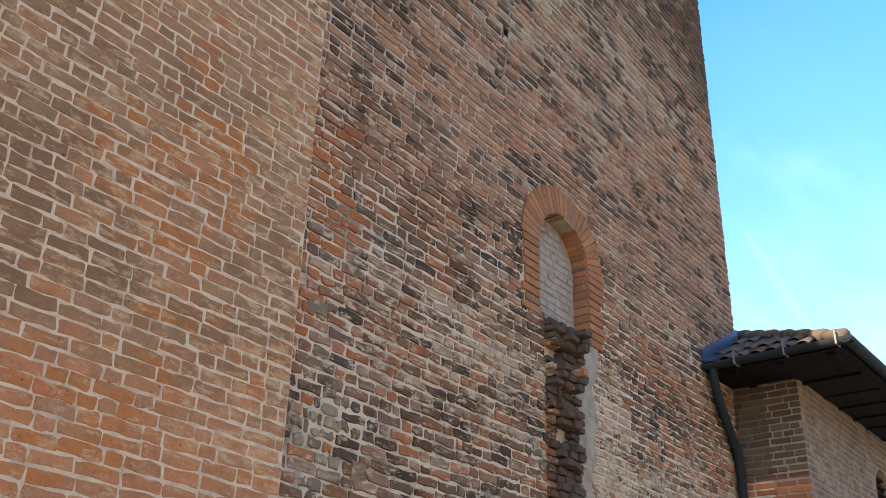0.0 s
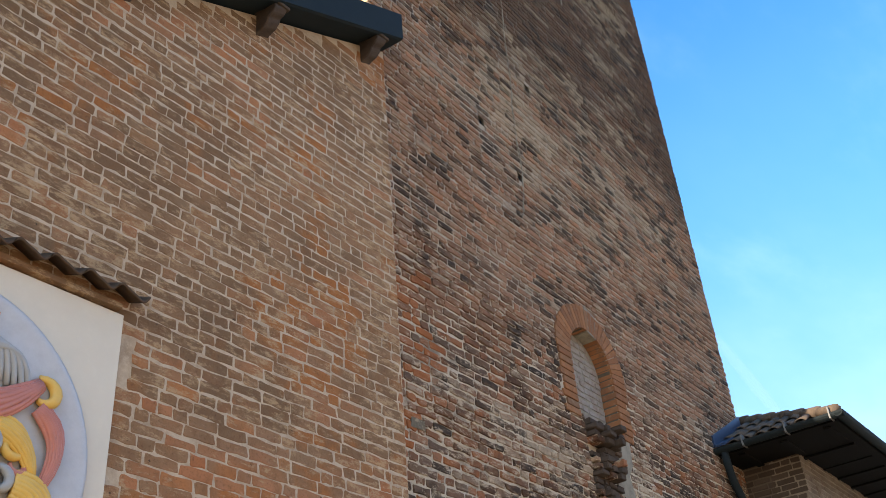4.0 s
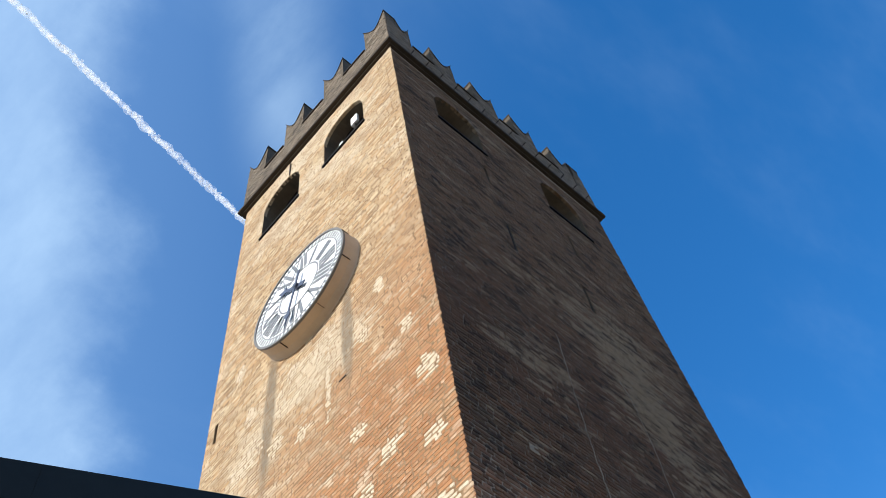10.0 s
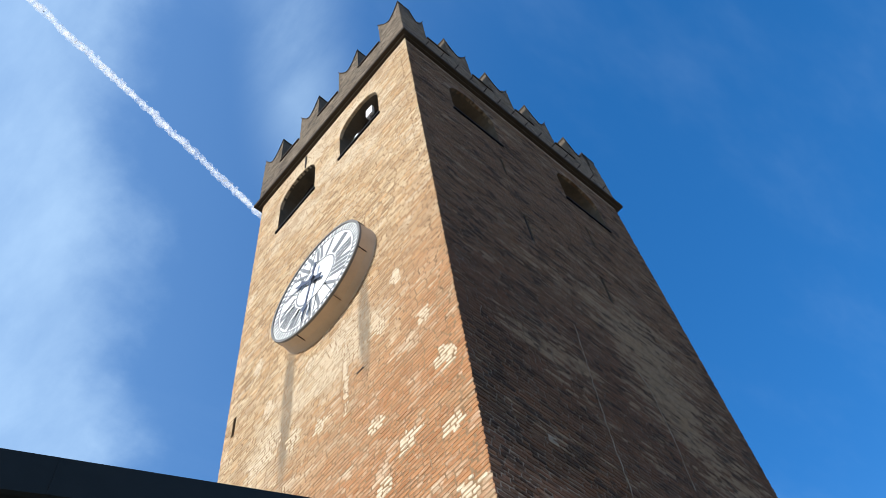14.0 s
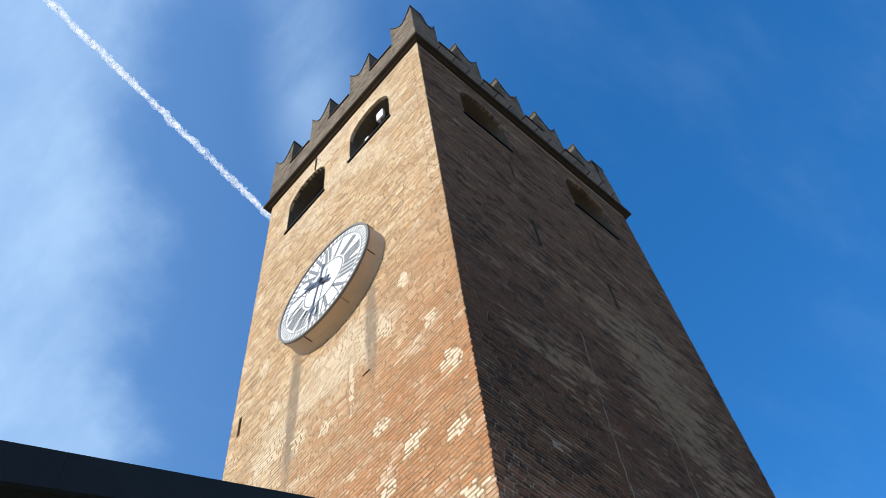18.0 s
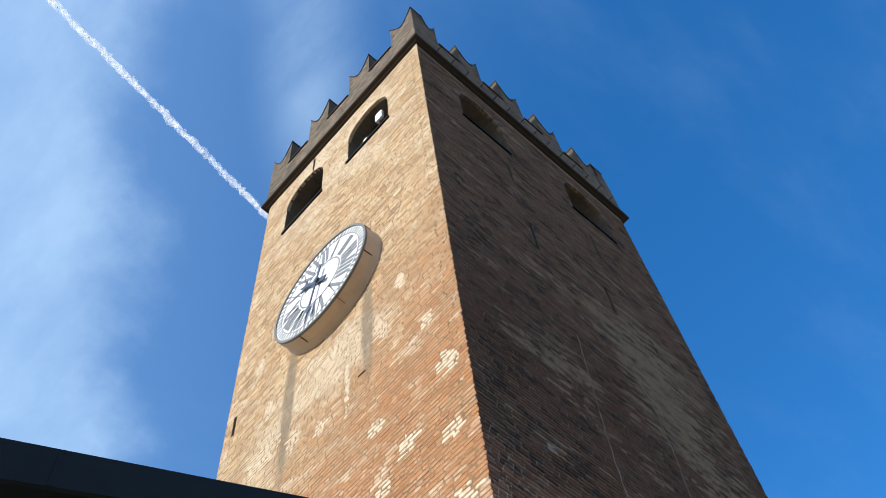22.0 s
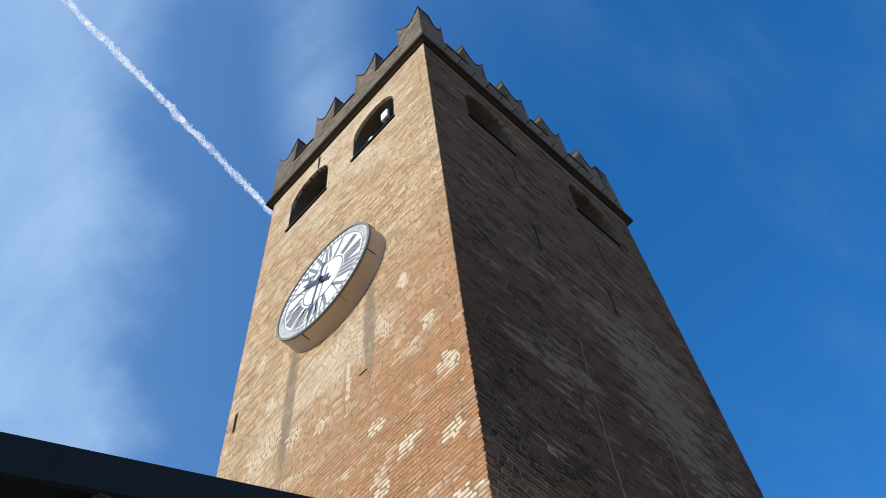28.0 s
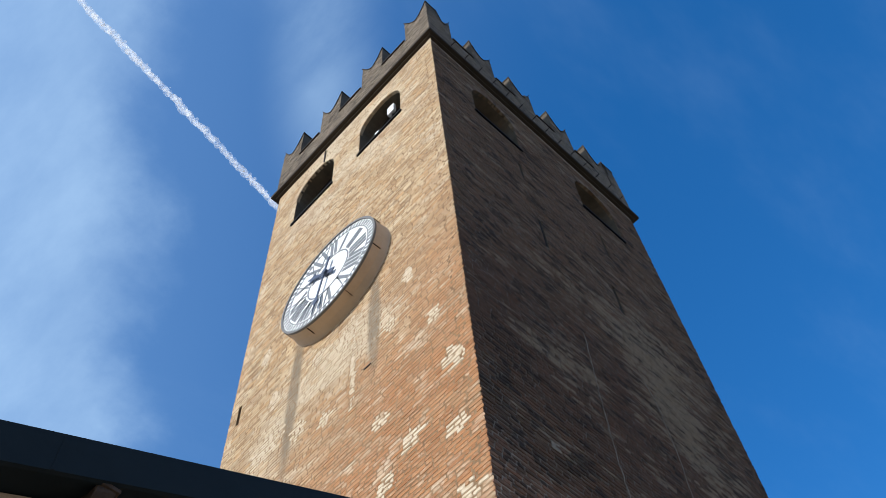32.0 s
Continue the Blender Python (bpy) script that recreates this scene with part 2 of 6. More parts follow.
def tower_brick():
    k = Nodes("tower_brick")
    e = k.each()
    x, _, z = k.sep()
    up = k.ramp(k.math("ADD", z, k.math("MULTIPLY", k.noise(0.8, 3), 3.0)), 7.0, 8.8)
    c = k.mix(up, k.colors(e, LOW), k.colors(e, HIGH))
    # Deep shade of the upper face is put into the brick colour here.
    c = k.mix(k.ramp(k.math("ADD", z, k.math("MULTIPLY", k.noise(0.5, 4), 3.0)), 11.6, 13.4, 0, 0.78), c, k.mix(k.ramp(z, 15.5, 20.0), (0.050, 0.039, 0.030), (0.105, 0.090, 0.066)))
    e2 = k.math("FRACT", k.math("MULTIPLY", e, 9.17))
    e3 = k.math("FRACT", k.math("MULTIPLY", e, 5.63))
    # rusty red drifts low on the shaft
    rust = k.math("ADD", k.noise(0.7, 5, 0.6, (0.6, 1, 1.6), 21.0), k.math("MULTIPLY", e3, 0.14))
    c = k.mix(k.math("MULTIPLY", k.ramp(rust, 0.58, 0.74, 0, 0.5), k.ramp(z, 10.0, 14.0, 1.0, 0.35)), c, (0.21, 0.105, 0.06))
    lime = k.math("ADD", k.noise(1.1, 8, 0.74, (0.45, 1, 3.0), 3.0), k.math("MULTIPLY", e2, 0.17))
    lime = k.math("ADD", lime, k.math("ADD", zones(k, PALE_ZONES), zones(k, PALE_LOW)))
    c = k.mix(k.ramp(lime, 0.66, 0.78, 0, 0.85), c, k.mix(k.ramp(z, 9.0, 14.0), (0.40, 0.355, 0.295), (0.27, 0.245, 0.19)))
    black = k.math("ADD", k.noise(0.8, 6, 0.7, (1, 1, 1.8), 11.0), k.math("MULTIPLY", e3, 0.22))
    c = k.mix(k.ramp(black, 0.60, 0.75, 0, 0.9), c, (0.036, 0.032, 0.029))
    c = k.mix(k.ramp(k.noise(10, 6, 0.72), 0.45, 0.7, 0, 0.45), c, (0.12, 0.083, 0.06))
    fleck = k.math("ADD", k.noise(5, 8, 0.8, (0.35, 1, 2.6), 17.0), k.math("MULTIPLY", zones(k, PALE_ZONES), 0.5))
    c = k.mix(k.math("MULTIPLY", k.ramp(fleck, 0.575, 0.635, 0, 0.85), k.ramp(z, 13.0, 17.5, 0.35, 1.0)), c, (0.25, 0.225, 0.18))
    smear = k.math("ADD", k.noise(13, 8, 0.78, (0.6, 1, 1.4), 4.0), k.math("MULTIPLY", zones(k, PALE_LOW), 0.6))
    smear = k.math("MULTIPLY", k.ramp(smear, 0.53, 0.64, 0, 0.92), k.ramp(z, 6.6, 12.0, 1.0, 0.16))
    c = k.mix(smear, c, (0.50, 0.45, 0.38))
    edge = k.math("ADD", k.ramp(x, 1.3, 0.2, 0.0, 0.3), k.math("MULTIPLY", e3, 0.6))
    c = k.mix(k.math("MULTIPLY", k.ramp(edge, 0.55, 0.75, 0, 0.75), k.ramp(z, 7.5, 6.0)), c, (0.40, 0.155, 0.065))
    damp = k.math("ADD", spots(k, (5.6, 0, 0.9), (2.3, 3, 1.0), 0.5), k.math("MULTIPLY", k.math("SUBTRACT", k.noise(2.5, 6, 0.7), 0.5), 1.6))
    c = k.mix(k.ramp(damp, 0.45, 0.9, 0, 0.8), c, (0.05, 0.045, 0.038))
    c = k.mix(k.ramp(k.noise(60, 3, 0.7), 0.52, 0.8, 0, 0.5), c, (0.05, 0.04, 0.034))
    c = k.mix(1.0, c, (1.10, 0.93, 0.78), "MULTIPLY")
    k.bump(k.noise(30, 8, 0.8), 1.0, 0.016)
    return k.done(c, 0.93)


def sunny_brick():
    k = Nodes("sunlit_face_brick")
    e = k.each()
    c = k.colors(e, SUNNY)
    _, y, z = k.sep()
    red = k.ramp(k.math("ADD", k.math("ADD", z, k.math("MULTIPLY", y, 0.9)), k.math("MULTIPLY", k.noise(0.6, 5), 6.0)), 25.0, 16.5, 0, 0.92)
    c = k.mix(red, c, k.mix(e, (0.28, 0.118, 0.048), (0.40, 0.19, 0.082)))
    e2 = k.math("FRACT", k.math("MULTIPLY", e, 6.7))
    lime = k.math("ADD", k.noise(0.9, 8, 0.74, (1, 0.7, 1.5), 5.0), k.math("MULTIPLY", e2, 0.12))
    for cy, cz, sy, sz, q in ((2.1, 26.4, 1.25, 1.9, 0.13), (4.78, 26.4, 1.25, 1.9, 0.13), (3.0, 16.3, 1.1, 1.3, 0.12), (4.9, 15.8, 0.9, 0.9, 0.10), (3.3, 28.5, 4.5, 0.5, 0.10)):
        lime = k.math("ADD", lime, k.math("MULTIPLY", spots(k, (0, cy, cz), (3, sy, sz), 0.5), q))
    c = k.mix(k.ramp(lime, 0.56, 0.72, 0, 0.75), c, (0.60, 0.51, 0.37))
    dirt = k.math("ADD", k.noise(1.1, 7, 0.72, (1, 0.8, 1.1), 15.0), k.math("MULTIPLY", e2, 0.14))
    c = k.mix(k.ramp(dirt, 0.56, 0.72, 0, 0.6), c, (0.32, 0.205, 0.112))
    c = k.mix(k.ramp(k.noise(5, 7, 0.75), 0.5, 0.64, 0, 0.22), c, (0.58, 0.45, 0.30))
    c = k.mix(k.ramp(k.noise(30, 4, 0.75), 0.54, 0.75, 0, 0.55), c, (0.27, 0.18, 0.105))
    for cy, half, z0, z1 in ((4.42, 0.17, 14.6, 18.9), (2.16, 0.16, 15.2, 18.4)):
        sp = spots(k, (0, cy, (z0 + z1) / 2), (1, half, (z1 - z0) / 2))
        c = k.mix(k.math("MULTIPLY", sp, k.ramp(k.noise(3, 4), 0.2, 0.6, 0.45, 0.9)), c, (0.20, 0.165, 0.12))
    c = k.mix(k.ramp(k.noise(7, 8, 0.8, (1, 0.7, 1.3), 12.0), 0.56, 0.66, 0, 0.6), c, (0.62, 0.52, 0.38))
    c = k.mix(k.ramp(k.noise(9, 7, 0.8, (1, 0.6, 1.4), 2.0), 0.58, 0.68, 0, 0.75), c, (0.19, 0.12, 0.066))
    c = k.mix(k.ramp(k.noise(14, 3, 0.6, (1, 1, 1), 7.0), 0.67, 0.72, 0, 0.85), c, (0.10, 0.065, 0.04))
    k.bump(k.noise(40, 5, 0.75), 0.5, 0.008)
    return k.done(c, 0.92)


def plain(name, color, rough=0.85, metal=0.0, vary=0.25, scale=6, other=None, relief=0.003, fine=40):
    k = Nodes(name)
    dark = tuple(v * 0.6 for v in color) if other is None else other
    c = k.mix(k.ramp(k.noise(scale, 5, 0.65), 0.35, 0.75, 0, vary * 2), color, dark)
    c = k.mix(k.ramp(k.noise(scale * 9, 4, 0.7), 0.45, 0.8, 0, vary), c, tuple(min(1, v * 1.35) for v in color))
    k.bump(k.noise(fine, 5, 0.7), 0.4, relief)
    return k.done(c, rough, metal)


HOUSE_BRICK, TOWER_BRICK, SUNNY_BRICK = house_brick(), tower_brick(), sunny_brick()
MORTAR_HOUSE = plain("house_mortar", (0.56, 0.425, 0.30), 0.95, vary=0.4, scale=7, other=(0.33, 0.22, 0.14), relief=0.014)
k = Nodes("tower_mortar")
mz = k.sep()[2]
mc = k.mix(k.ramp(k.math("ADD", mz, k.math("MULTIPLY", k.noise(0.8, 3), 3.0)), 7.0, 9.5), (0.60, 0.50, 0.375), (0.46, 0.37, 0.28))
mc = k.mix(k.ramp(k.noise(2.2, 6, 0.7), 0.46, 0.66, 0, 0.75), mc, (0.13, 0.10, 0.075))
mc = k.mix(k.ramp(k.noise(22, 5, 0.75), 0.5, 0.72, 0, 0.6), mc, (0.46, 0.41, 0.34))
# Mortar darkened with height too, to carry the same shade.
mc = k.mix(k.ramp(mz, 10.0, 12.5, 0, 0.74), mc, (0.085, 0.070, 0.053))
mdamp = k.math("ADD", spots(k, (5.6, 0, 0.9), (2.3, 3, 1.0), 0.5), k.math("MULTIPLY", k.math("SUBTRACT", k.noise(2.5, 6, 0.7), 0.5), 1.6))
mc = k.mix(k.ramp(mdamp, 0.45, 0.9, 0, 0.7), mc, (0.10, 0.085, 0.06))
k.bump(k.noise(30, 8, 0.8), 1.0, 0.018)
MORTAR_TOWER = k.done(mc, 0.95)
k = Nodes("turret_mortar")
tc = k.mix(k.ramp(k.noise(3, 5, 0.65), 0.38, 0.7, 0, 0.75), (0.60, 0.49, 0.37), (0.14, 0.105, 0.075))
# Darker joints of the top courses, with the eave shade put into the colour.
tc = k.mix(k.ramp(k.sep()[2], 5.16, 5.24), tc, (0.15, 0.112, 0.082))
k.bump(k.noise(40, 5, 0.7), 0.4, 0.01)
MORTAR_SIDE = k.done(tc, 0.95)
# Dark tone carries the shadow of the undercut joints.
MORTAR_SUN = plain("sunlit_face_mortar", (0.25, 0.165, 0.092), 0.95, vary=0.45, scale=5.0, other=(0.12, 0.07, 0.036), relief=0.008)
MORTAR_DARK = plain("grey_mortar", (0.29, 0.225, 0.165), 0.95, vary=0.3, scale=2, relief=0.006)
k = Nodes("orange_brick")
oc = k.colors(k.each(), [(0, (0.34, 0.135, 0.055)), (0.4, (0.25, 0.11, 0.055)), (0.7, (0.38, 0.16, 0.07)), (1, (0.22, 0.12, 0.07))])
oc = k.mix(k.ramp(k.noise(7, 6, 0.7), 0.45, 0.7, 0, 0.7), oc, (0.18, 0.095, 0.055))
oc = k.mix(k.ramp(k.noise(12, 6, 0.75, (1, 1, 1), 3.0), 0.54, 0.7, 0, 0.6), oc, (0.40, 0.28, 0.18))
k.bump(k.noise(40, 6, 0.75), 0.6, 0.008)
ORANGE = k.done(oc, 0.92)
k = Nodes("rubble_stone")
rc = k.colors(k.each(), [(0, (0.07, 0.062, 0.052)), (0.18, (0.30, 0.26, 0.20)), (0.34, (0.13, 0.10, 0.075)), (0.5, (0.25, 0.175, 0.115)), (0.62, (0.10, 0.08, 0.062)), (0.74, (0.40, 0.16, 0.06)),
                         (0.82, (0.26, 0.235, 0.195)), (1, (0.13, 0.105, 0.085))])
rc = k.mix(k.ramp(k.noise(14, 7, 0.78), 0.50, 0.62, 0, 0.85), rc, (0.44, 0.37, 0.27))
rc = k.mix(k.ramp(k.noise(24, 6, 0.75, (1, 1, 1), 6.0), 0.54, 0.70, 0, 0.7), rc, (0.06, 0.05, 0.04))
k.bump(k.noise(26, 8, 0.8), 1.0, 0.02)
RUBBLE = k.done(k.mix(1.0, rc, (1.05, 0.97, 0.88), "MULTIPLY"), 0.95)
# Weathered battlement brick; also paints the shade on the reveals of openings.
WEATHERED_SHADED = plain("weathered_shaded_brick", (0.125, 0.10, 0.072), 0.95, vary=0.35, scale=2.5, other=(0.06, 0.052, 0.04), relief=0.01, fine=18)
CORNICE = plain("dark_cornice_stone", (0.05, 0.040, 0.030), 0.9, vary=0.3, scale=3)
PLASTER = plain("cream_plaster", (0.72, 0.635, 0.52), 0.85, vary=0.08, scale=2, other=(0.50, 0.42, 0.33), relief=0.001)
PATCH = plain("lime_patch", (0.60, 0.51, 0.375), 0.95, vary=0.4, scale=9, other=(0.42, 0.30, 0.18), relief=0.012)
GREY_PATCH = plain("grey_lime_render", (0.33, 0.285, 0.22), 0.95, vary=0.4, scale=5, other=(0.14, 0.115, 0.085), relief=0.008)
CASING = plain("beige_clock_casing", (0.50, 0.385, 0.265), 0.7, vary=0.16, scale=1.5, relief=0.001)
DIAL = plain("white_enamel_dial", (0.82, 0.82, 0.80), 0.45, vary=0.03, scale=2, relief=0.0002)
INK = plain("dark_grey_paint", (0.15, 0.16, 0.165), 0.5, vary=0.1, relief=0.0004)
RIM = plain("grey_metal_rim", (0.13, 0.13, 0.125), 0.6, vary=0.15)
POINTER = plain("blue_black_iron", (0.045, 0.06, 0.10), 0.45, metal=0.2, vary=0.1, relief=0.0004)
ZINC = plain("dark_painted_metal", (0.015, 0.021, 0.023), 0.72, vary=0.2, scale=3, relief=0.0005)
BLUE_FLASH = plain("blue_grey_flashing", (0.035, 0.06, 0.115), 0.4, metal=0.4, vary=0.2, scale=4, relief=0.0005)
CORBEL = plain("brown_weathered_stone", (0.085, 0.06, 0.045), 0.9, vary=0.35, scale=9, relief=0.006)
TILE = plain("weathered_clay_tile", (0.125, 0.09, 0.065), 0.9, vary=0.4, scale=5, other=(0.045, 0.038, 0.032), relief=0.005)
TILE_RED = plain("brown_clay_tile", (0.10, 0.06, 0.035), 0.85, vary=0.4, scale=6, other=(0.08, 0.05, 0.04), relief=0.004)
# Near-black: shade below the eaves and inside openings is put into this colour.
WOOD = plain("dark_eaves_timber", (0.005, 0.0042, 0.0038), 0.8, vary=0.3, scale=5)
IRON = plain("rusty_iron", (0.05, 0.04, 0.035), 0.7, metal=0.5, vary=0.3)
STEEL = plain("galvanised_steel", (0.58, 0.56, 0.52), 0.6, metal=0.15, vary=0.15)
PARAPET = plain("parapet_brick", (0.40, 0.33, 0.25), 0.92, vary=0.35, scale=4, other=(0.22, 0.17, 0.13), relief=0.008)
k = Nodes("worn_coping_brick")
pc = k.colors(k.each(), [(0, (0.27, 0.23, 0.165)), (0.3, (0.19, 0.16, 0.115)), (0.55, (0.33, 0.28, 0.20)), (0.8, (0.25, 0.16, 0.095)), (1, (0.29, 0.25, 0.18))])
pc = k.mix(k.ramp(k.noise(9, 6, 0.75), 0.44, 0.62, 0, 0.8), pc, (0.065, 0.058, 0.042))
pc = k.mix(k.ramp(k.noise(30, 5, 0.75, (1, 1, 1), 3.0), 0.55, 0.72, 0, 0.6), pc, (0.52, 0.46, 0.36))
k.bump(k.noise(40, 6, 0.8), 0.9, 0.01)
COPING = k.done(pc, 0.93)
YELLOW = plain("yellow_flag_cloth", (0.78, 0.56, 0.01), 0.75, vary=0.06, relief=0.0005)
BLUE = plain("blue_flag_cloth", (0.015, 0.05, 0.36), 0.75, vary=0.06, relief=0.0005)
# White render in shade: the dim blue of that shade is painted in.
SHADED_RENDER = plain("shaded_white_house_render", (0.115, 0.155, 0.21), 0.9, vary=0.08, scale=1)
FAR_TILE = plain("grey_roof_tile", (0.022, 0.022, 0.022), 0.85, vary=0.3, scale=2)
FAR_RIDGE = plain("grey_ridge_tile", (0.06, 0.056, 0.058), 0.85, vary=0.3, scale=2)
BROWN_WOOD = plain("brown_shutter_wood", (0.022, 0.012, 0.008), 0.9, vary=0.2)
HILL = plain("haze_blue_woods", (0.10, 0.17, 0.30), 0.95, vary=0.2, scale=0.02, relief=0.0)
# Unseen ground, its tone raised to bounce warm light onto the shaded walls.
GROUND = plain("stone_paving", (0.46, 0.37, 0.26), 0.9, vary=0.25, scale=0.6, relief=0.01, fine=6)
WHITE = plain("white_lamp_housing", (0.8, 0.8, 0.8), 0.5, vary=0.05)

# ---- mesh helpers ----
from mathutils.geometry import tessellate_polygon



def thing(name, label, category, place=(0, 0, 0), group="", kind=""):
    ob = new(name)
    ob.location = place
    return tagged(ob, label, category, group, kind)


def part(name, bm, material, parent=None, label="", smooth=False):
    me = bpy.data.meshes.new(name)
    bm.to_mesh(me)
    bm.free()
    return part_mesh(name, me, material, parent, label, smooth)


def part_mesh(name, me, material, parent=None, label="", smooth=False):
    if material and not me.materials:
        me.materials.append(material)
    if smooth:
        for p in me.polygons:
            p.use_smooth = True
    ob = new(name, me)
    if parent:
        top = parent
        off = Vector((0, 0, 0))
        while top:
            off += top.location
            top = top.parent
        me.transform(Matrix.Translation(-off)) if not me.get("moved") else None
        me["moved"] = 1
        ob.parent = parent
    return tagged(ob, label)


def add_box(bm, lo, hi, m=None, bevel=0.0):
    c = [(a + b) / 2 for a, b in zip(lo, hi)]
    s = [abs(b - a) for a, b in zip(lo, hi)]
    r = bmesh.ops.create_cube(bm, size=1, matrix=(m or Matrix()) @ Matrix.Translation(c) @ Matrix.Diagonal((*s, 1)))
    if bevel:
        ed = {e for v in r["verts"] for e in v.link_edges}
        bmesh.ops.bevel(bm, geom=list(ed), offset=bevel, segments=2, affect="EDGES", profile=0.5)
    return bm


def box(lo, hi, m=None, bevel=0.0):
    return add_box(bmesh.new(), lo, hi, m, bevel)


def tube_points(bm, pts, r, seg=10, closed_ends=True):
    """A round pipe along a line of points."""
    rings = []
    pts = [Vector(p) for p in pts]
    for i, p in enumerate(pts):
        d = ((pts[min(i + 1, len(pts) - 1)] - p).normalized() + (p - pts[max(i - 1, 0)]).normalized()).normalized()
        a = d.orthogonal().normalized() if i == 0 else (rings[-1][1] - d * rings[-1][1].dot(d)).normalized()
        b = d.cross(a)
        rr = r(i / max(1, len(pts) - 1)) if callable(r) else r
        rings.append(([bm.verts.new(p + (a * math.cos(q) + b * math.sin(q)) * rr) for q in (2 * math.pi * j / seg for j in range(seg))], a))
    for (u, _), (v, _) in zip(rings, rings[1:]):
        for j in range(seg):
            bm.faces.new((u[j], u[(j + 1) % seg], v[(j + 1) % seg], v[j]))
    if closed_ends:
        bm.faces.new(rings[0][0][::-1]), bm.faces.new(rings[-1][0])
    return bm


def extrude_outline(outline, place, depth_vec):
    """A solid from a flat outline [(a, b)...]; place(a, b) gives the point, depth_vec the thickness."""
    bm = bmesh.new()
    d = Vector(depth_vec)
    front = [bm.verts.new(place(a, b)) for a, b in outline]
    back = [bm.verts.new(Vector(place(a, b)) + d) for a, b in outline]
    bm.faces.new(front), bm.faces.new(back[::-1])
    n = len(outline)
    for i in range(n):
        bm.faces.new((front[(i + 1) % n], front[i], back[i], back[(i + 1) % n]))
    bmesh.ops.recalc_face_normals(bm, faces=bm.faces)
    return bm


def arch_loop(u0, u1, z0, zs, seg=14):
    """Outline of an opening with a round head: springing at zs."""
    r, c = (u1 - u0) / 2, (u0 + u1) / 2
    pts = [(u0, z0), (u1, z0), (u1, zs)]
    pts += [(c + r * math.cos(a), zs + r * math.sin(a)) for a in (math.pi * i / seg for i in range(1, seg))]
    return pts + [(u0, zs)]


def wall_with_holes(outline, holes, place, depth_vec):
    """A thick wall with openings through it."""
    bm = bmesh.new()
    loops = [[Vector(place(p, q)) for p, q in lp] for lp in [outline, *holes]]
    flat = [bm.verts.new(p) for lp in loops for p in lp]
    for tri in tessellate_polygon(loops):
        bm.faces.new([flat[i] for i in tri])
    r = bmesh.ops.extrude_face_region(bm, geom=list(bm.faces))
    bmesh.ops.translate(bm, verts=[v for v in r["geom"] if isinstance(v, bmesh.types.BMVert)], vec=depth_vec)
    bmesh.ops.recalc_face_normals(bm, faces=bm.faces)
    return bm


def inside(loop, u, z):
    hit = False
    for (a, b), (c, d) in zip(loop, loop[1:] + loop[:1]):
        if (b > z) != (d > z) and u < (c - a) * (z - b) / (d - b) + a:
            hit = not hit
    return hit


def lay_bricks(u0, u1, z0, z1, pitch, height, length, keep, rng, joint=0.018, rough=0.0, ends=(0, 0)):
    """Courses of stretchers and headers: rows of (u, z, width, height)."""
    out = []
    z, row = z0, 0
    while z < z1:
        u = u0 + ends[0] - rng.random() * length * (0 if row % 2 else 0.5)
        while u < u1:
            w = length * rng.uniform(0.9, 1.06) if rng.random() > 0.36 else length * rng.uniform(0.42, 0.52)
            if rough and rng.random() < rough:
                w = length * rng.uniform(0.25, 0.7)
            a, b = max(u, u0), min(u + w, u1)
            hh = height * rng.uniform(0.93, 1.05) * (1 if rng.random() > rough else rng.uniform(0.75, 1.15))
            if b - a > 0.035 and keep((a + b) / 2, z + hh / 2, b - a):
                out.append((a, z, b - a, hh))
            u += w + joint * rng.uniform(0.7, 1.5)
        z += pitch
        row += 1
    return out


def cut_bricks(rows, rects):
    """Cuts the bricks back at narrow openings."""
    out = []
    for u, z, w, h in rows:
        pieces = [(u, w)]
        for (a, b0), (c, b1) in rects:
            if z + h * 0.8 > b0 and z + h * 0.2 < b1:
                nxt = []
                for p, q in pieces:
                    if p + q <= a or p >= c:
                        nxt.append((p, q))
                        continue
                    if a - p > 0.02:
                        nxt.append((p, a - p))
                    if p + q - c > 0.02:
                        nxt.append((c, p + q - c))
                pieces = nxt
        out += [(p, z, q, h) for p, q in pieces]
    return out


def trim_bricks(rows, loops, least=0.03):
    """Cuts the bricks back to the outside of shaped openings."""
    out = []
    for u, z, w, h in rows:
        mid = z + h / 2
        hit = [lp for lp in loops if min(q[1] for q in lp) - 0.1 < mid < max(q[1] for q in lp) + 0.1 and min(q[0] for q in lp) < u + w and max(q[0] for q in lp) > u]
        if not hit:
            out.append((u, z, w, h))
            continue
        n, start = 24, None
        for i in range(n + 1):
            x = u + w * (i + 0.5) / n
            free = i < n and not any(inside(lp, x, mid) for lp in hit)
            if free and start is None:
                start = u + w * i / n
            if not free and start is not None:
                if u + w * i / n - start > least:
                    out.append((start, z, u + w * i / n - start, h))
                start = None
    return out


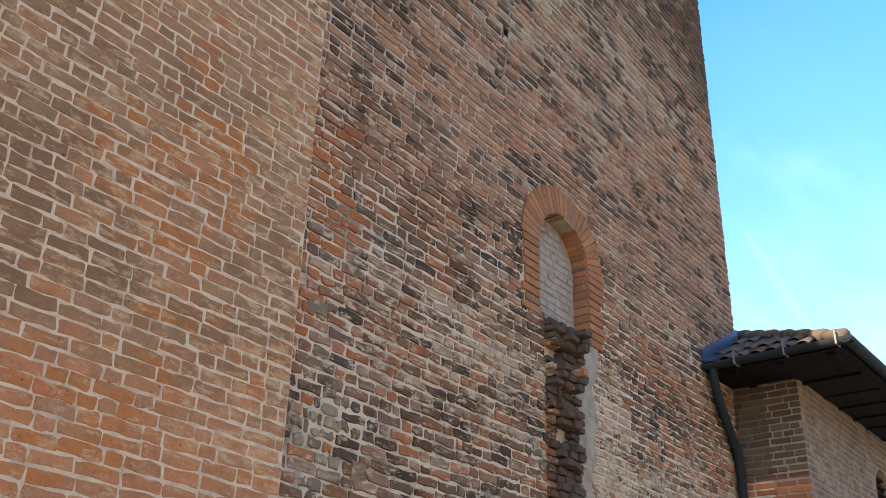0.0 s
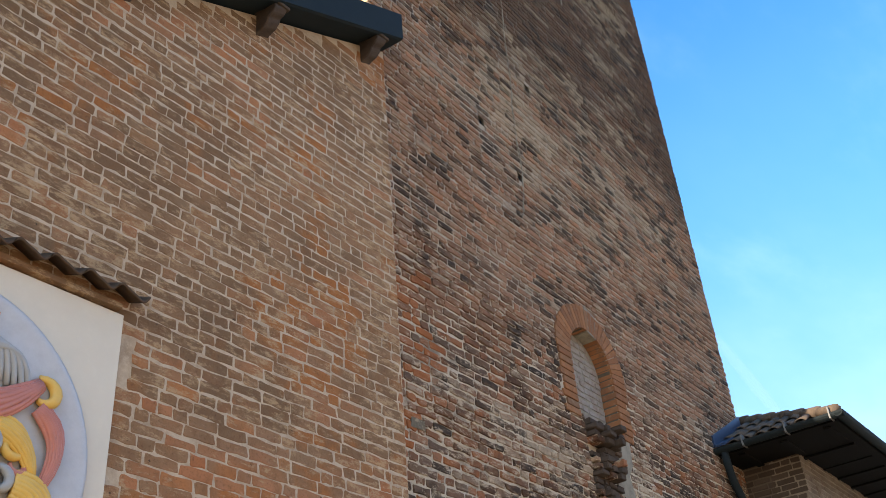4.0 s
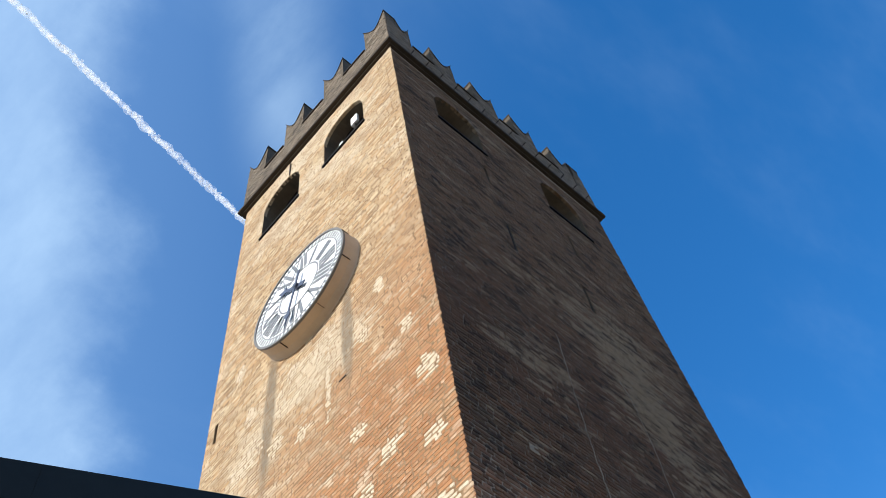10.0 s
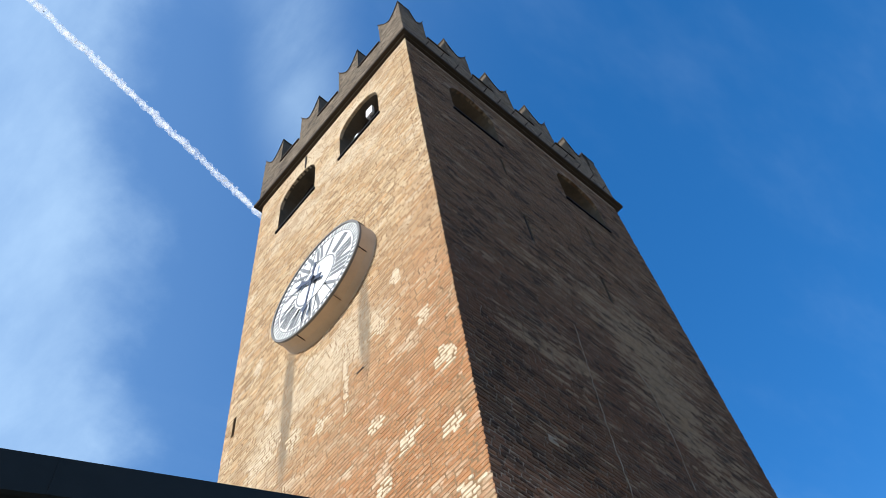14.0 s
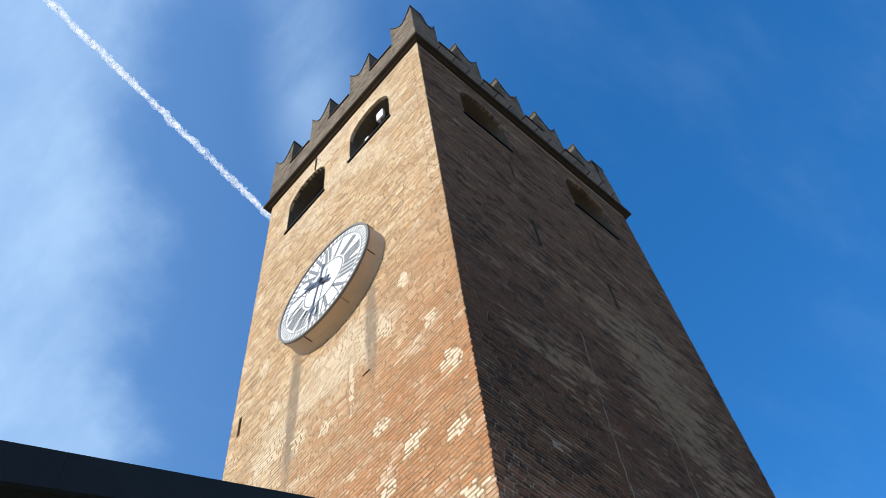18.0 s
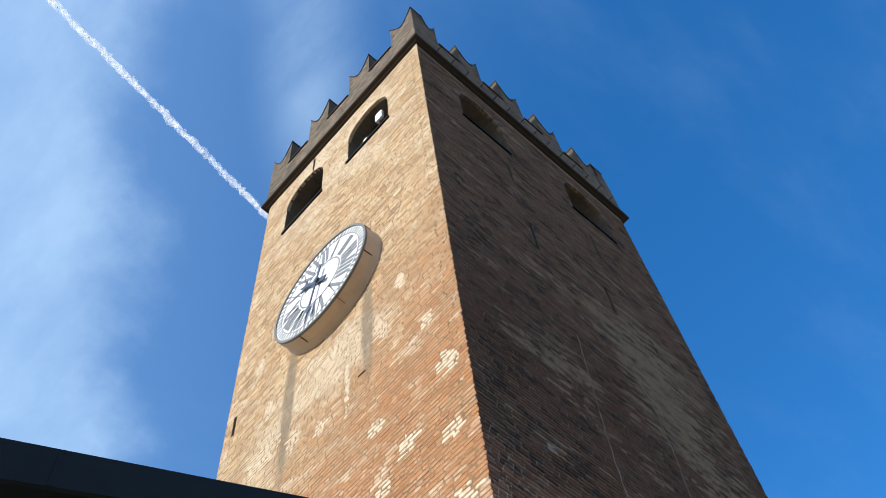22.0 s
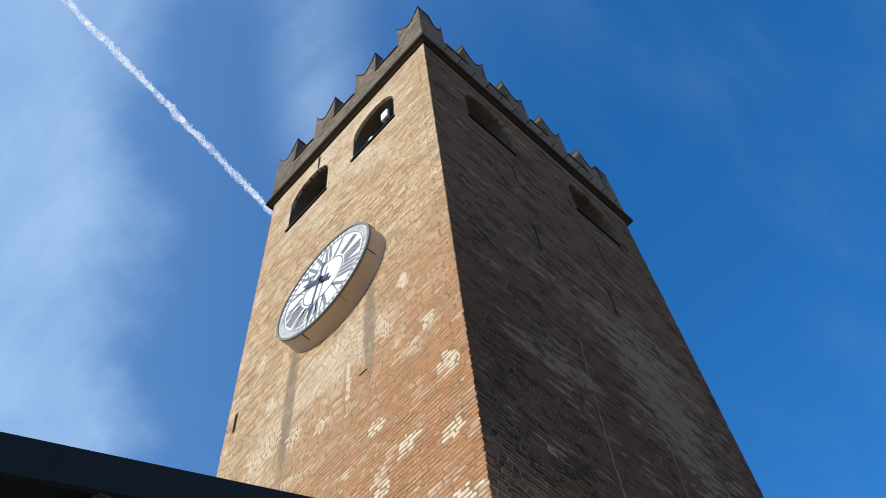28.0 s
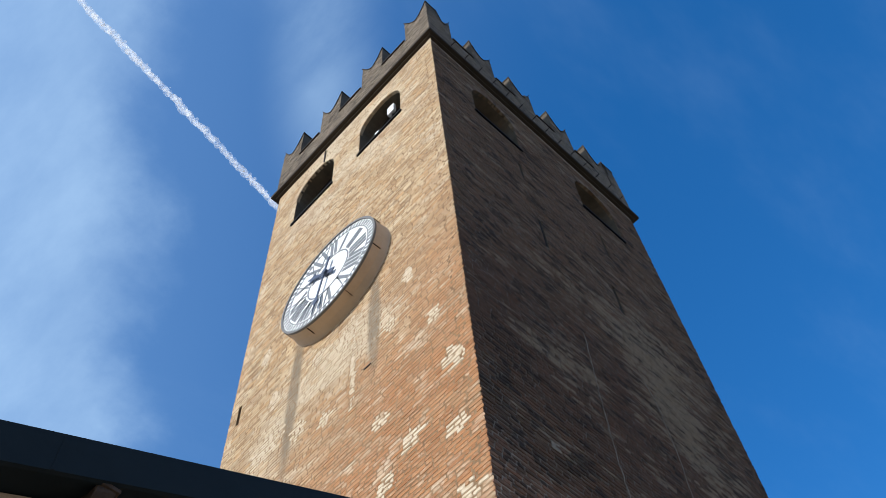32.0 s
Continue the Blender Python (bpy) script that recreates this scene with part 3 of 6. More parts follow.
def brick_mesh(name, rows, origin, udir, normal, rng, depth=0.012, chamfer=0.005, jitter=0.005, wave=0.0, bend=0.015, fine=False, sink=0.002):
    """Many bricks in one mesh, each a chamfered block of its own that stands proud of the joints."""
    verts, faces = [], []
    o, ud, nd = Vector(origin), Vector(udir), Vector(normal)
    up = Vector((0, 0, 1))
    flip = ud.cross(up).dot(nd) < 0
    for u, z, w, h in rows:
        lift = wave * 0.5 * (0.8 + noise.noise((u * 0.9, z * 2.0, 1.3)))
        d = depth * rng.uniform(0.45, 1.3)
        dz = bend * noise.noise((u * 0.45, z * 0.6, 7.7)) + rng.uniform(-0.003, 0.003)
        t1, t2 = rng.uniform(-0.3, 0.3) * d, rng.uniform(-0.2, 0.2) * d
        base = len(verts)
        k = min(0.22 * h, 0.22 * w, chamfer * 1.5)
        ring = ((k, 0), (w - k, 0), (w, k), (w, h - k), (w - k, h), (k, h), (0, h - k), (0, k))
        if fine:
            ring = ((k, 0), (w * 0.36, 0), (w * 0.68, 0), (w - k, 0), (w, k), (w, h - k), (w - k, h), (w * 0.66, h), (w * 0.32, h), (k, h), (0, h - k), (0, k))
        m = len(ring)
        off = [(rng.uniform(-jitter, jitter), rng.uniform(-jitter, jitter)) for _ in ring]
        for (du, dv), (ju, jv) in zip(ring, off):
            verts.append(o + ud * (u + du + ju) + up * (z + dz + dv + jv) - nd * sink)
        for (du, dv), (ju, jv) in zip(ring, off):
            fu, fv = du / w * 2 - 1, dv / h * 2 - 1
            verts.append(o + ud * (u + du + ju - fu * chamfer) + up * (z + dz + dv + jv - fv * chamfer) + nd * (d + lift + t1 * fu + t2 * fv))
        top = tuple(base + m + i for i in range(m))
        faces.append(top[::-1] if flip else top)
        for i in range(m):
            q = (base + i, base + (i + 1) % m, base + m + (i + 1) % m, base + m + i)
            faces.append(q[::-1] if flip else q)
    me = bpy.data.meshes.new(name)
    me.from_pydata([tuple(v) for v in verts], [], faces)
    return me


def single_bricks(rows, origin, udir, normal, material, parent, rng, depth=0.012):
    """Bricks as objects of their own on a few shared meshes."""
    shared = []
    for i in range(10):
        w = 0.26 if i < 6 else 0.125
        me = brick_mesh("brick", [(0, 0, w, 0.066)], (0, 0, 0), udir, normal, rng, depth, 0.005, 0.005, fine=True)
        me.materials.append(material)
        shared.append(me)
    ud = Vector(udir)
    for u, z, w, h in rows:
        me = rng.choice(shared[:6] if w > 0.19 else shared[6:])
        ob = new("brick", me)
        ob.parent = parent
        base = 0.26 if w > 0.19 else 0.125
        s = Vector((1, 1, h / 0.066))
        k = w / base
        if abs(ud.x) > 0.5:
            s.x = k
        else:
            s.y = k
        ob.location = Vector(origin) + ud * u + Vector((0, 0, z))
        ob.scale = s


def voussoirs(parent, material, c, zs, r0, r1, a0, a1, n, place, depth_vec, rng, name="voussoir"):
    """Wedge bricks set round an arch."""
    for i in range(n):
        b0, b1 = a0 + (a1 - a0) * (i + 0.06) / n, a0 + (a1 - a0) * (i + 0.94) / n
        e0, e1 = r0 - rng.uniform(0, 0.006), r1 * rng.uniform(0.985, 1.01)
        o = [(c + r * math.cos(b), zs + r * math.sin(b)) for r, b in ((e0, b0), (e0, b1), (e1, b1), (e1, b0))]
        part(name, extrude_outline(o, place, Vector(depth_vec) * rng.uniform(0.9, 1.0)), material, parent)

# ---- ground ----
EARTH = -0.12
steps = [-2400, -1200, -600, -300, -150, -80, -50] + list(range(-40, 41, 2)) + [50, 80, 150, 300, 600, 1200, 2400]
g = bmesh.new()


def ground_z(x, y):
    f = min(1.0, max(0.0, (x - 17.0 + 0.35 * min(0, y)) / 14.0))
    return EARTH - 5.0 * f * f * (3 - 2 * f)


gv = [[g.verts.new((x, y, ground_z(x, y))) for x in steps] for y in steps]
for r0, r1 in zip(gv, gv[1:]):
    for i in range(len(steps) - 1):
        g.faces.new((r0[i], r0[i + 1], r1[i + 1], r1[i]))
ground = tagged(part("ground", g, GROUND, smooth=True), "worn stone paving around the tower", "ground", kind="structure")

# ---- clock tower ----
W, L, TOP = 8.44, 6.61, 28.75
THICK = 0.95
rng = random.Random(5)
tower = thing("clock_tower", "tall square medieval brick clock tower with swallowtail battlements", "tower")
Z0 = EARTH - 0.3

on_sun = lambda u, z: Vector((0.0, u, z))
on_shade = lambda u, z: Vector((u, 0.0, z))
SILL, SPRING = 25.72, 27.15
sun_holes = [arch_loop(1.29, 2.90, SILL, SPRING), arch_loop(3.98, 5.58, SILL, SPRING)]
shade_belfry = [arch_loop(1.42, 3.04, SILL, SPRING), arch_loop(5.45, 7.08, SILL, SPRING)]
blind = arch_loop(3.36, 4.33, 5.85, 6.66)
niche = arch_loop(6.16, 7.06, 1.62, 2.62)
slit = lambda u, z0, z1, w=0.06: [(u, z0), (u + w, z0), (u + w, z1), (u, z1)]
slits_shade = [slit(2.84, 20.05, 21.4, 0.11), slit(5.18, 19.9, 21.1, 0.12), slit(5.66, 23.1, 24.35, 0.10), slit(2.72, 23.45, 24.4, 0.09)]
slits_sun = [slit(6.25, 17.75, 18.4, 0.1)]
putlogs = [(0.48, 17.1), (0.40, 18.28), (0.52, 19.37), (0.60, 20.38), (0.57, 22.57), (0.55, 23.66), (2.0, 9.3), (2.75, 8.85), (3.3, 10.7)]
putlog_loops = [[(u, z), (u + 0.12, z), (u + 0.12, z + 0.12), (u, z + 0.12)] for u, z in putlogs]

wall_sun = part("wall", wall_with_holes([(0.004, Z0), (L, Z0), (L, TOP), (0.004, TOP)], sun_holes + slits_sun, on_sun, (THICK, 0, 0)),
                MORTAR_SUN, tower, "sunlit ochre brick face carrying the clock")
# Reveals get the dark brick, so shade in the openings is painted on.
wall_sun.data.materials.append(WEATHERED_SHADED)
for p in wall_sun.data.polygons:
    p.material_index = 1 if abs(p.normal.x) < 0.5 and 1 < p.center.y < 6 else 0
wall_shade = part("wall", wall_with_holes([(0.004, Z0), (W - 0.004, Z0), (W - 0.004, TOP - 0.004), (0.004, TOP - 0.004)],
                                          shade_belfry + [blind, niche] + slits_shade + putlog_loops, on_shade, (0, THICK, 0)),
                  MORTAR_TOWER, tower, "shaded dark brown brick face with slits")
# Same painted shade on the reveals of this face.
wall_shade.data.materials.append(WEATHERED_SHADED)
for p in wall_shade.data.polygons:
    p.material_index = 1 if abs(p.normal.y) < 0.5 and 1 < p.center.x < 8 else 0
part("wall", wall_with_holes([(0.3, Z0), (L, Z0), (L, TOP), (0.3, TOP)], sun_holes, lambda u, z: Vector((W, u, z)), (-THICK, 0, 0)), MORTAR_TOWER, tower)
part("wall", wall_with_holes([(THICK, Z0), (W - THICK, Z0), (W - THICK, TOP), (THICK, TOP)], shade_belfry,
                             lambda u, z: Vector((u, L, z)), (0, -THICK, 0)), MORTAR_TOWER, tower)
part("floor", box((THICK, THICK, 25.1), (W - THICK, L - THICK, 25.35)), WOOD, tower, "dark belfry floor")
part("roof", box((THICK * 0.3, THICK * 0.3, TOP), (W - THICK * 0.3, L - THICK * 0.3, TOP + 0.35)), MORTAR_DARK, tower, "flat roof behind the battlements")


# Near-black plugs stand in for the shade deep inside slits and putlogs.
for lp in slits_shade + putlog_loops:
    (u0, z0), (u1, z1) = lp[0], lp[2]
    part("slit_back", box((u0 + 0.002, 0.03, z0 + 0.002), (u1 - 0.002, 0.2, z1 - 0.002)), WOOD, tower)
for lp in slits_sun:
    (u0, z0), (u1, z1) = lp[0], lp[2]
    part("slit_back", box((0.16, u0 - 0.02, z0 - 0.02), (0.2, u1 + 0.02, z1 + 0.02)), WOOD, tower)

# voids and the fill of the blind window and the niche
part("infill", extrude_outline(arch_loop(3.36, 4.33, 5.85, 6.66), lambda u, z: Vector((u, 0.17, z)), (0, 0.4, 0)), GREY_PATCH, tower, "grey walled-up window filling")
part("infill", extrude_outline(arch_loop(6.16, 7.06, 1.62, 2.62), lambda u, z: Vector((u, 0.14, z)), (0, 0.3, 0)), MORTAR_TOWER, tower, "brick back of the arched niche")


def clear_of(loops, grow=0.0):
    def keep(u, z, w):
        for lp in loops:
            for x in [u - w / 2 + w * q / 9 for q in range(10)]:
                if inside(lp, x, z):
                    return False
        return True
    return keep


rect = lambda lp: (lp[0], lp[2])
ring_blind = arch_loop(3.36 - 0.29, 4.33 + 0.29, 5.85, 6.66, 20)
ring_niche = arch_loop(6.16 - 0.245, 7.06 + 0.245, 1.62, 2.62, 20)
buttress_zone = [(3.46, 3.98), (3.98, 3.98), (3.98, 5.85), (3.46, 5.85)]
shade_loops = shade_belfry + [ring_blind, ring_niche, niche, buttress_zone]
anywhere = lambda u, z, w: True
shade_cuts = [rect(lp) for lp in slits_shade + putlog_loops]

rows_sun = lay_bricks(0.0, L, 6.6, TOP + 0.2, 0.088, 0.076, 0.27, anywhere, rng, 0.010, 0.12)
rows_sun = [(u - (0.017 if int((z - 6.6) / 0.088 + 0.5) % 2 else 0.004) - rng.uniform(0, 0.012), z, w, h) if u < 0.002 else (u, z, w, h) for u, z, w, h in rows_sun]
rows_sun = cut_bricks(trim_bricks(rows_sun, sun_holes), [rect(lp) for lp in slits_sun])
# ragged patches where lime still covers the bricks: centre y, z and half sizes
LIMED = ((1.28, 12.58, 0.26, 0.17), (0.45, 12.04, 0.22, 0.17), (0.40, 13.57, 0.20, 0.26), (0.70, 15.08, 0.16, 0.22), (1.98, 13.61, 0.17, 0.16), (3.38, 15.11, 0.18, 0.22),
         (1.91, 12.10, 0.20, 0.22), (0.38, 10.68, 0.25, 0.22), (1.26, 17.14, 0.14, 0.24), (2.72, 17.2, 0.2, 0.3), (5.03, 15.95, 0.42, 0.30), (5.61, 19.39, 0.15, 0.24),
         (4.16, 15.51, 0.22, 0.25), (2.70, 15.9, 0.07, 1.2), (2.95, 17.0, 0.3, 0.28), (3.77, 17.29, 0.2, 0.22), (5.05, 17.25, 0.14, 0.3), (1.75, 16.1, 0.14, 0.22))


def limed_at(u, z):
    return any(((u - cy) / sy) ** 2 + ((z - cz) / sz) ** 2 < 1 + 1.3 * noise.noise((u * 7.0, z * 9.0, 4.4)) for cy, cz, sy, sz in LIMED)


limed, bare = [], []
for u, z, w, h in rows_sun:
    n = 4 if any(abs(u - cy) < sy + 0.4 and abs(z - cz) < sz + 0.3 for cy, cz, sy, sz in LIMED) else 1
    flags = [limed_at(u + w * (i + 0.5) / n, z + h / 2) for i in range(n)]
    start = 0
    for i in range(1, n + 1):
        if i == n or flags[i] != flags[start]:
            (limed if flags[start] else bare).append((u + w * start / n, z, w * (i - start) / n, h))
            start = i
part_mesh("lime_patch", brick_mesh("lime_patch", limed, (0, 0, 0), (0, 1, 0), (-1, 0, 0), rng, 0.007, 0.012, 0.012, 0.004, 0.03), PATCH, wall_sun, "ragged pale lime patches")["kind"] = "stuff"
rows_sun = bare
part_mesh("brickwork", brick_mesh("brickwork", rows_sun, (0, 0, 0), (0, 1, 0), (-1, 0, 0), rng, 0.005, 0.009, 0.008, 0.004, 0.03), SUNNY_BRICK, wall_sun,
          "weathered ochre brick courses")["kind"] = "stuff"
rows_all = lay_bricks(0.0, W, 0.2, 7.0, 0.0905, 0.075, 0.255, anywhere, rng, 0.013, 0.12)
rows_high = lay_bricks(0.0, W, 7.0 - (7.0 - 0.2) % 0.0905 + 0.0905, TOP, 0.0905, 0.074, 0.265, anywhere, rng, 0.012, 0.08)


def rough_place(u, z):
    """Where the old facing is patched with rubble."""
    low = min(1.0, max(0.0, (2.9 - z) / 0.8)) * min(1.0, max(0.0, (3.4 - u) / 0.6))
    zone = 0.62 * min(1.0, max(0.0, (6.6 - z) / 1.6)) + 0.42 * low
    if 2.68 < u < 3.38 and z < 1.85:
        return False
    return zone * (0.5 + 0.9 * noise.noise((u * 0.9, z * 1.9, 3.1)) + 0.35 * noise.noise((u * 3.1, z * 5.5, 8.1))) > 0.60


regular, rubble = [], []
for u, z, w, h in cut_bricks(trim_bricks(rows_all, shade_loops), shade_cuts):
    if not rough_place(u + w / 2, z):
        regular.append((u, z, w, h))
        continue
    x = u
    while x < u + w - 0.03:
        q = min(rng.uniform(0.07, 0.17), u + w - x)
        if rng.random() > 0.03:
            rubble.append((x, z + rng.uniform(-0.012, 0.012), q - rng.uniform(0.004, 0.012), h * rng.uniform(0.85, 1.2)))
        x += q
mended = [r for r in regular if 2.66 < r[0] + r[2] / 2 < 3.40 and r[1] < 1.85]
regular = [r for r in regular if r not in set(mended)]
rows_all, rows_high = regular, cut_bricks(trim_bricks(rows_high, shade_loops), shade_cuts)
near = [r for r in rows_all if 0.2 < r[0] < 3.1 and 1.2 < r[1] < 3.2][:300]
chosen = set(near)
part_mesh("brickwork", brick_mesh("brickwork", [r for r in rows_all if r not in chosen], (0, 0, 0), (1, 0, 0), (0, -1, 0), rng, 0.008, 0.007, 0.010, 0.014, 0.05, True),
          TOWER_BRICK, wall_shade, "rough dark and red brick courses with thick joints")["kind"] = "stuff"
part_mesh("brickwork", brick_mesh("brickwork", mended, (0, 0, 0), (1, 0, 0), (0, -1, 0), rng, 0.004, 0.005, 0.006, 0.0, 0.02, True),
          HOUSE_BRICK, wall_shade, "patch of newer brown brick")["kind"] = "stuff"
part_mesh("rubble", brick_mesh("rubble", [r for r in rubble if r[2] > 0.02], (0, 0, 0), (1, 0, 0), (0, -1, 0), rng, 0.012, 0.009, 0.012, 0.014, 0.05, True),
          RUBBLE, wall_shade, "grey and black rubble patching")["kind"] = "stuff"
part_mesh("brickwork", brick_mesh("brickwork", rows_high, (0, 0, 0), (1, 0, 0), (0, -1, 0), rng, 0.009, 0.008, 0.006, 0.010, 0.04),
          TOWER_BRICK, wall_shade, "weathered brown brick courses, darkened higher up for the shaded face")["kind"] = "stuff"
fill_rows = lay_bricks(3.37, 4.32, 5.86, 7.1, 0.085, 0.066, 0.25, lambda u, z, w: all(inside(blind, x, z) for x in (u - w / 2, u + w / 2)), rng, 0.015, 0.3)
INFILL_BRICK = plain("limewashed_brick", (0.34, 0.30, 0.265), 0.93, vary=0.4, scale=7, other=(0.24, 0.15, 0.11), relief=0.006)
part_mesh("brickwork", brick_mesh("brickwork", fill_rows, (0, 0.17, 0), (1, 0, 0), (0, -1, 0), rng), INFILL_BRICK, wall_shade, "limewashed brick filling")["kind"] = "stuff"
fill_rows = lay_bricks(6.17, 7.05, 1.63, 3.0, 0.085, 0.066, 0.25, lambda u, z, w: all(inside(niche, x, z) for x in (u - w / 2, u + w / 2)), rng, 0.015, 0.1)
part_mesh("brickwork", brick_mesh("brickwork", fill_rows, (0, 0.14, 0), (1, 0, 0), (0, -1, 0), rng), HOUSE_BRICK, wall_shade, "brick back of the niche")["kind"] = "stuff"

# surrounds of orange brick
proud = lambda u, z: Vector((u, -0.026, z))
voussoirs(tower, ORANGE, 3.845, 6.66, 0.485, 0.79, 0, math.pi, 26, proud, (0, 0.28, 0), rng)
voussoirs(tower, ORANGE, 6.61, 2.62, 0.45, 0.70, 0, math.pi, 22, proud, (0, 0.13, 0), rng)
for side, (a, b) in (("l", (3.10, 3.36)), ("r", (4.33, 4.60))):
    for i in range(9):
        z = 5.85 + i * 0.09
        w = rng.uniform(-0.03, 0.05)
        lo, hi = (a - w, b + 0.004) if side == "l" else (a - 0.004, b + w)
        part("jamb_brick", box((lo, -0.026 + rng.uniform(-0.003, 0.003), z + 0.008), (hi, 0.26, z + 0.082), None, 0.006), ORANGE, tower)
for side, (a, b) in (("l", (5.91, 6.16)), ("r", (7.06, 7.31))):
    for i in range(11):
        z = 1.63 + i * 0.09
        lo, hi = (a, b + 0.004) if side == "l" else (a - 0.004, b)
        part("jamb_brick", box((lo, -0.026, z + 0.008), (hi, 0.12, z + 0.082), None, 0.006), ORANGE, tower)
part("keystone", extrude_outline([(3.86, 7.13), (4.06, 7.08), (4.12, 7.42), (3.88, 7.5)], lambda u, z: Vector((u, -0.024, z)), (0, 0.2, 0)), GREY_PATCH, tower, "grey mortared keystone")

# arches of the belfry openings
for c in (2.095, 4.78):
    voussoirs(tower, SUNNY_BRICK, c, SPRING, 0.80, 1.02, 0, math.pi, 26, lambda u, z: Vector((-0.018, u, z)), (0.1, 0, 0), rng)
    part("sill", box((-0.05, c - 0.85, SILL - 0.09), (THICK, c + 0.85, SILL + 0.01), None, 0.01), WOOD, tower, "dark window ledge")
for c in (2.23, 6.265):
    voussoirs(tower, TOWER_BRICK, c, SPRING, 0.81, 1.03, 0, math.pi, 26, lambda u, z: Vector((u, -0.018, z)), (0, 0.1, 0), rng)
    part("sill", box((c - 0.86, -0.05, SILL - 0.09), (c + 0.86, THICK, SILL + 0.01), None, 0.01), WOOD, tower, "dark window ledge")

# cornice and battlements
OUT = 0.2
for o, z0, z1 in ((0.0, TOP, TOP + 0.22), (0.09, TOP + 0.22, TOP + 0.28), (OUT, TOP + 0.28, TOP + 0.42)):
    bm = bmesh.new()
    for lo, hi in (((-o, -o, z0), (THICK * 0.3, L + o, z1)), ((W - THICK * 0.3, -o, z0), (W + o, L + o, z1)),
                   ((THICK * 0.3, -o, z0), (W - THICK * 0.3, THICK * 0.3, z1)), ((THICK * 0.3, L - THICK * 0.3, z0), (W - THICK * 0.3, L + o, z1))):
        add_box(bm, lo, hi, None, 0.012)
    part("cornice" if o else "wall_head", bm, CORNICE if o else MORTAR_DARK, tower, "dark projecting cornice under the battlements" if o else "")
PB, PT = TOP + 0.42, TOP + 1.95
T2 = 0.42
bm = bmesh.new()
o = 0.10
for lo, hi in (((-o, -o, PB), (-o + T2, L + o, PT)), ((W + o - T2, -o, PB), (W + o, L + o, PT)),
               ((-o + T2, -o, PB), (W + o - T2, -o + T2, PT)), ((-o + T2, L + o - T2, PB), (W + o - T2, L + o, PT))):
    add_box(bm, lo, hi, None, 0.01)
part("parapet", bm, WEATHERED_SHADED, tower, "dark weathered brick parapet")
MH, MN = 1.9, 0.95


def merlon(parent, a0, a1, place, depth_vec, tilt=0.0):
    """A swallowtail merlon: two horns with a curved notch between."""
    w = a1 - a0
    pts = [(a0, PT), (a1, PT), (a1, PT + MH)]
    for i in range(1, 8):
        f = i / 8
        pts.append((a1 - w * f, PT + MN + (MH - MN) * abs(2 * f - 1) ** 1.6))
    pts.append((a0, PT + MH))
    part("merlon", extrude_outline(pts, place, depth_vec), WEATHERED_SHADED, parent)
    cap = [(a0 - 0.02, PT + MH), (a0 - 0.02, PT + MH + 0.05)]
    top = [(a1 - w * f, PT + MN + (MH - MN) * abs(2 * f - 1) ** 1.6) for f in (i / 8 for i in range(9))]
    out = [(a, b + 0.05) for a, b in top]
    out[0], out[-1] = (a1 + 0.02, PT + MH + 0.05), (a0 - 0.02, PT + MH + 0.05)
    top[0], top[-1] = (a1 + 0.02, PT + MH), (a0 - 0.02, PT + MH)
    d = Vector(depth_vec)
    part("coping", extrude_outline(top + out[::-1], lambda u, z: Vector(place(u, z)) - d * 0.06, d * 1.12), CORNICE, parent)


ys = [(-o + 0.01, 0.86), (1.90, 2.84), (3.86, 4.78), (5.76, L + o - 0.01)]
xs = [(1.78, 2.68), (3.55, 4.46), (5.30, 6.20), (7.10, 7.95)]
for a, b in ys:
    merlon(tower, a, b, lambda u, z: Vector((-o, u, z)), (T2, 0, 0))
    merlon(tower, a, b, lambda u, z: Vector((W + o - T2, u, z)), (T2, 0, 0))
for a, b in xs:
    merlon(tower, a, b, lambda u, z: Vector((u, -o, z)), (0, T2, 0))
    merlon(tower, a, b, lambda u, z: Vector((u, L + o - T2, z)), (0, T2, 0))
for yy in (-o, L + o - T2):
    merlon(tower, -o + T2 + 0.01, 0.88, lambda u, z, yy=yy: Vector((u, yy, z)), (0, T2, 0))
    merlon(tower, W - 0.4, W + o - T2 - 0.01, lambda u, z, yy=yy: Vector((u, yy, z)), (0, T2, 0))

# dark sloping copings on the parapet between the merlons
def gaps(spans, lo, hi):
    spans = sorted(spans)
    edges = [lo] + [q for a, b in spans for q in (a, b)] + [hi]
    return [(a, b) for a, b in zip(edges[::2], edges[1::2]) if b - a > 0.2]


for a, b in gaps(ys, -o, L + o):
    part("coping", box((-o - 0.05, a + 0.01, PT), (-o + T2, b - 0.01, PT + 0.07), None, 0.01), CORNICE, tower)
for a, b in gaps(xs + [(-o + T2, 0.88), (W - 0.4, W + o - T2)], -o + T2, W + o - T2):
    part("coping", box((a + 0.01, -o - 0.05, PT), (b - 0.01, -o + T2, PT + 0.07), None, 0.01), CORNICE, tower)
# short iron pegs along the shaded parapet
for i in range(14):
    part("iron_peg", box((0.75 + i * 0.56, -o - 0.16, PB + 0.55), (0.775 + i * 0.56, -o, PB + 0.575)), IRON, tower)

# near-black screens added in the belfry openings to stand for the dark inside
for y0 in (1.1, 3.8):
    part("boarding", box((0.45, y0, SILL), (0.49, y0 + 2.0, SPRING + 0.95)), WOOD, tower, "added dark screen for the unlit inside of the belfry arch")
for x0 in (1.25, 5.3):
    part("boarding", box((x0, 0.45, SILL), (x0 + 2.0, 0.49, SPRING + 0.95)), WOOD, tower, "added dark screen for the unlit inside of the belfry arch")

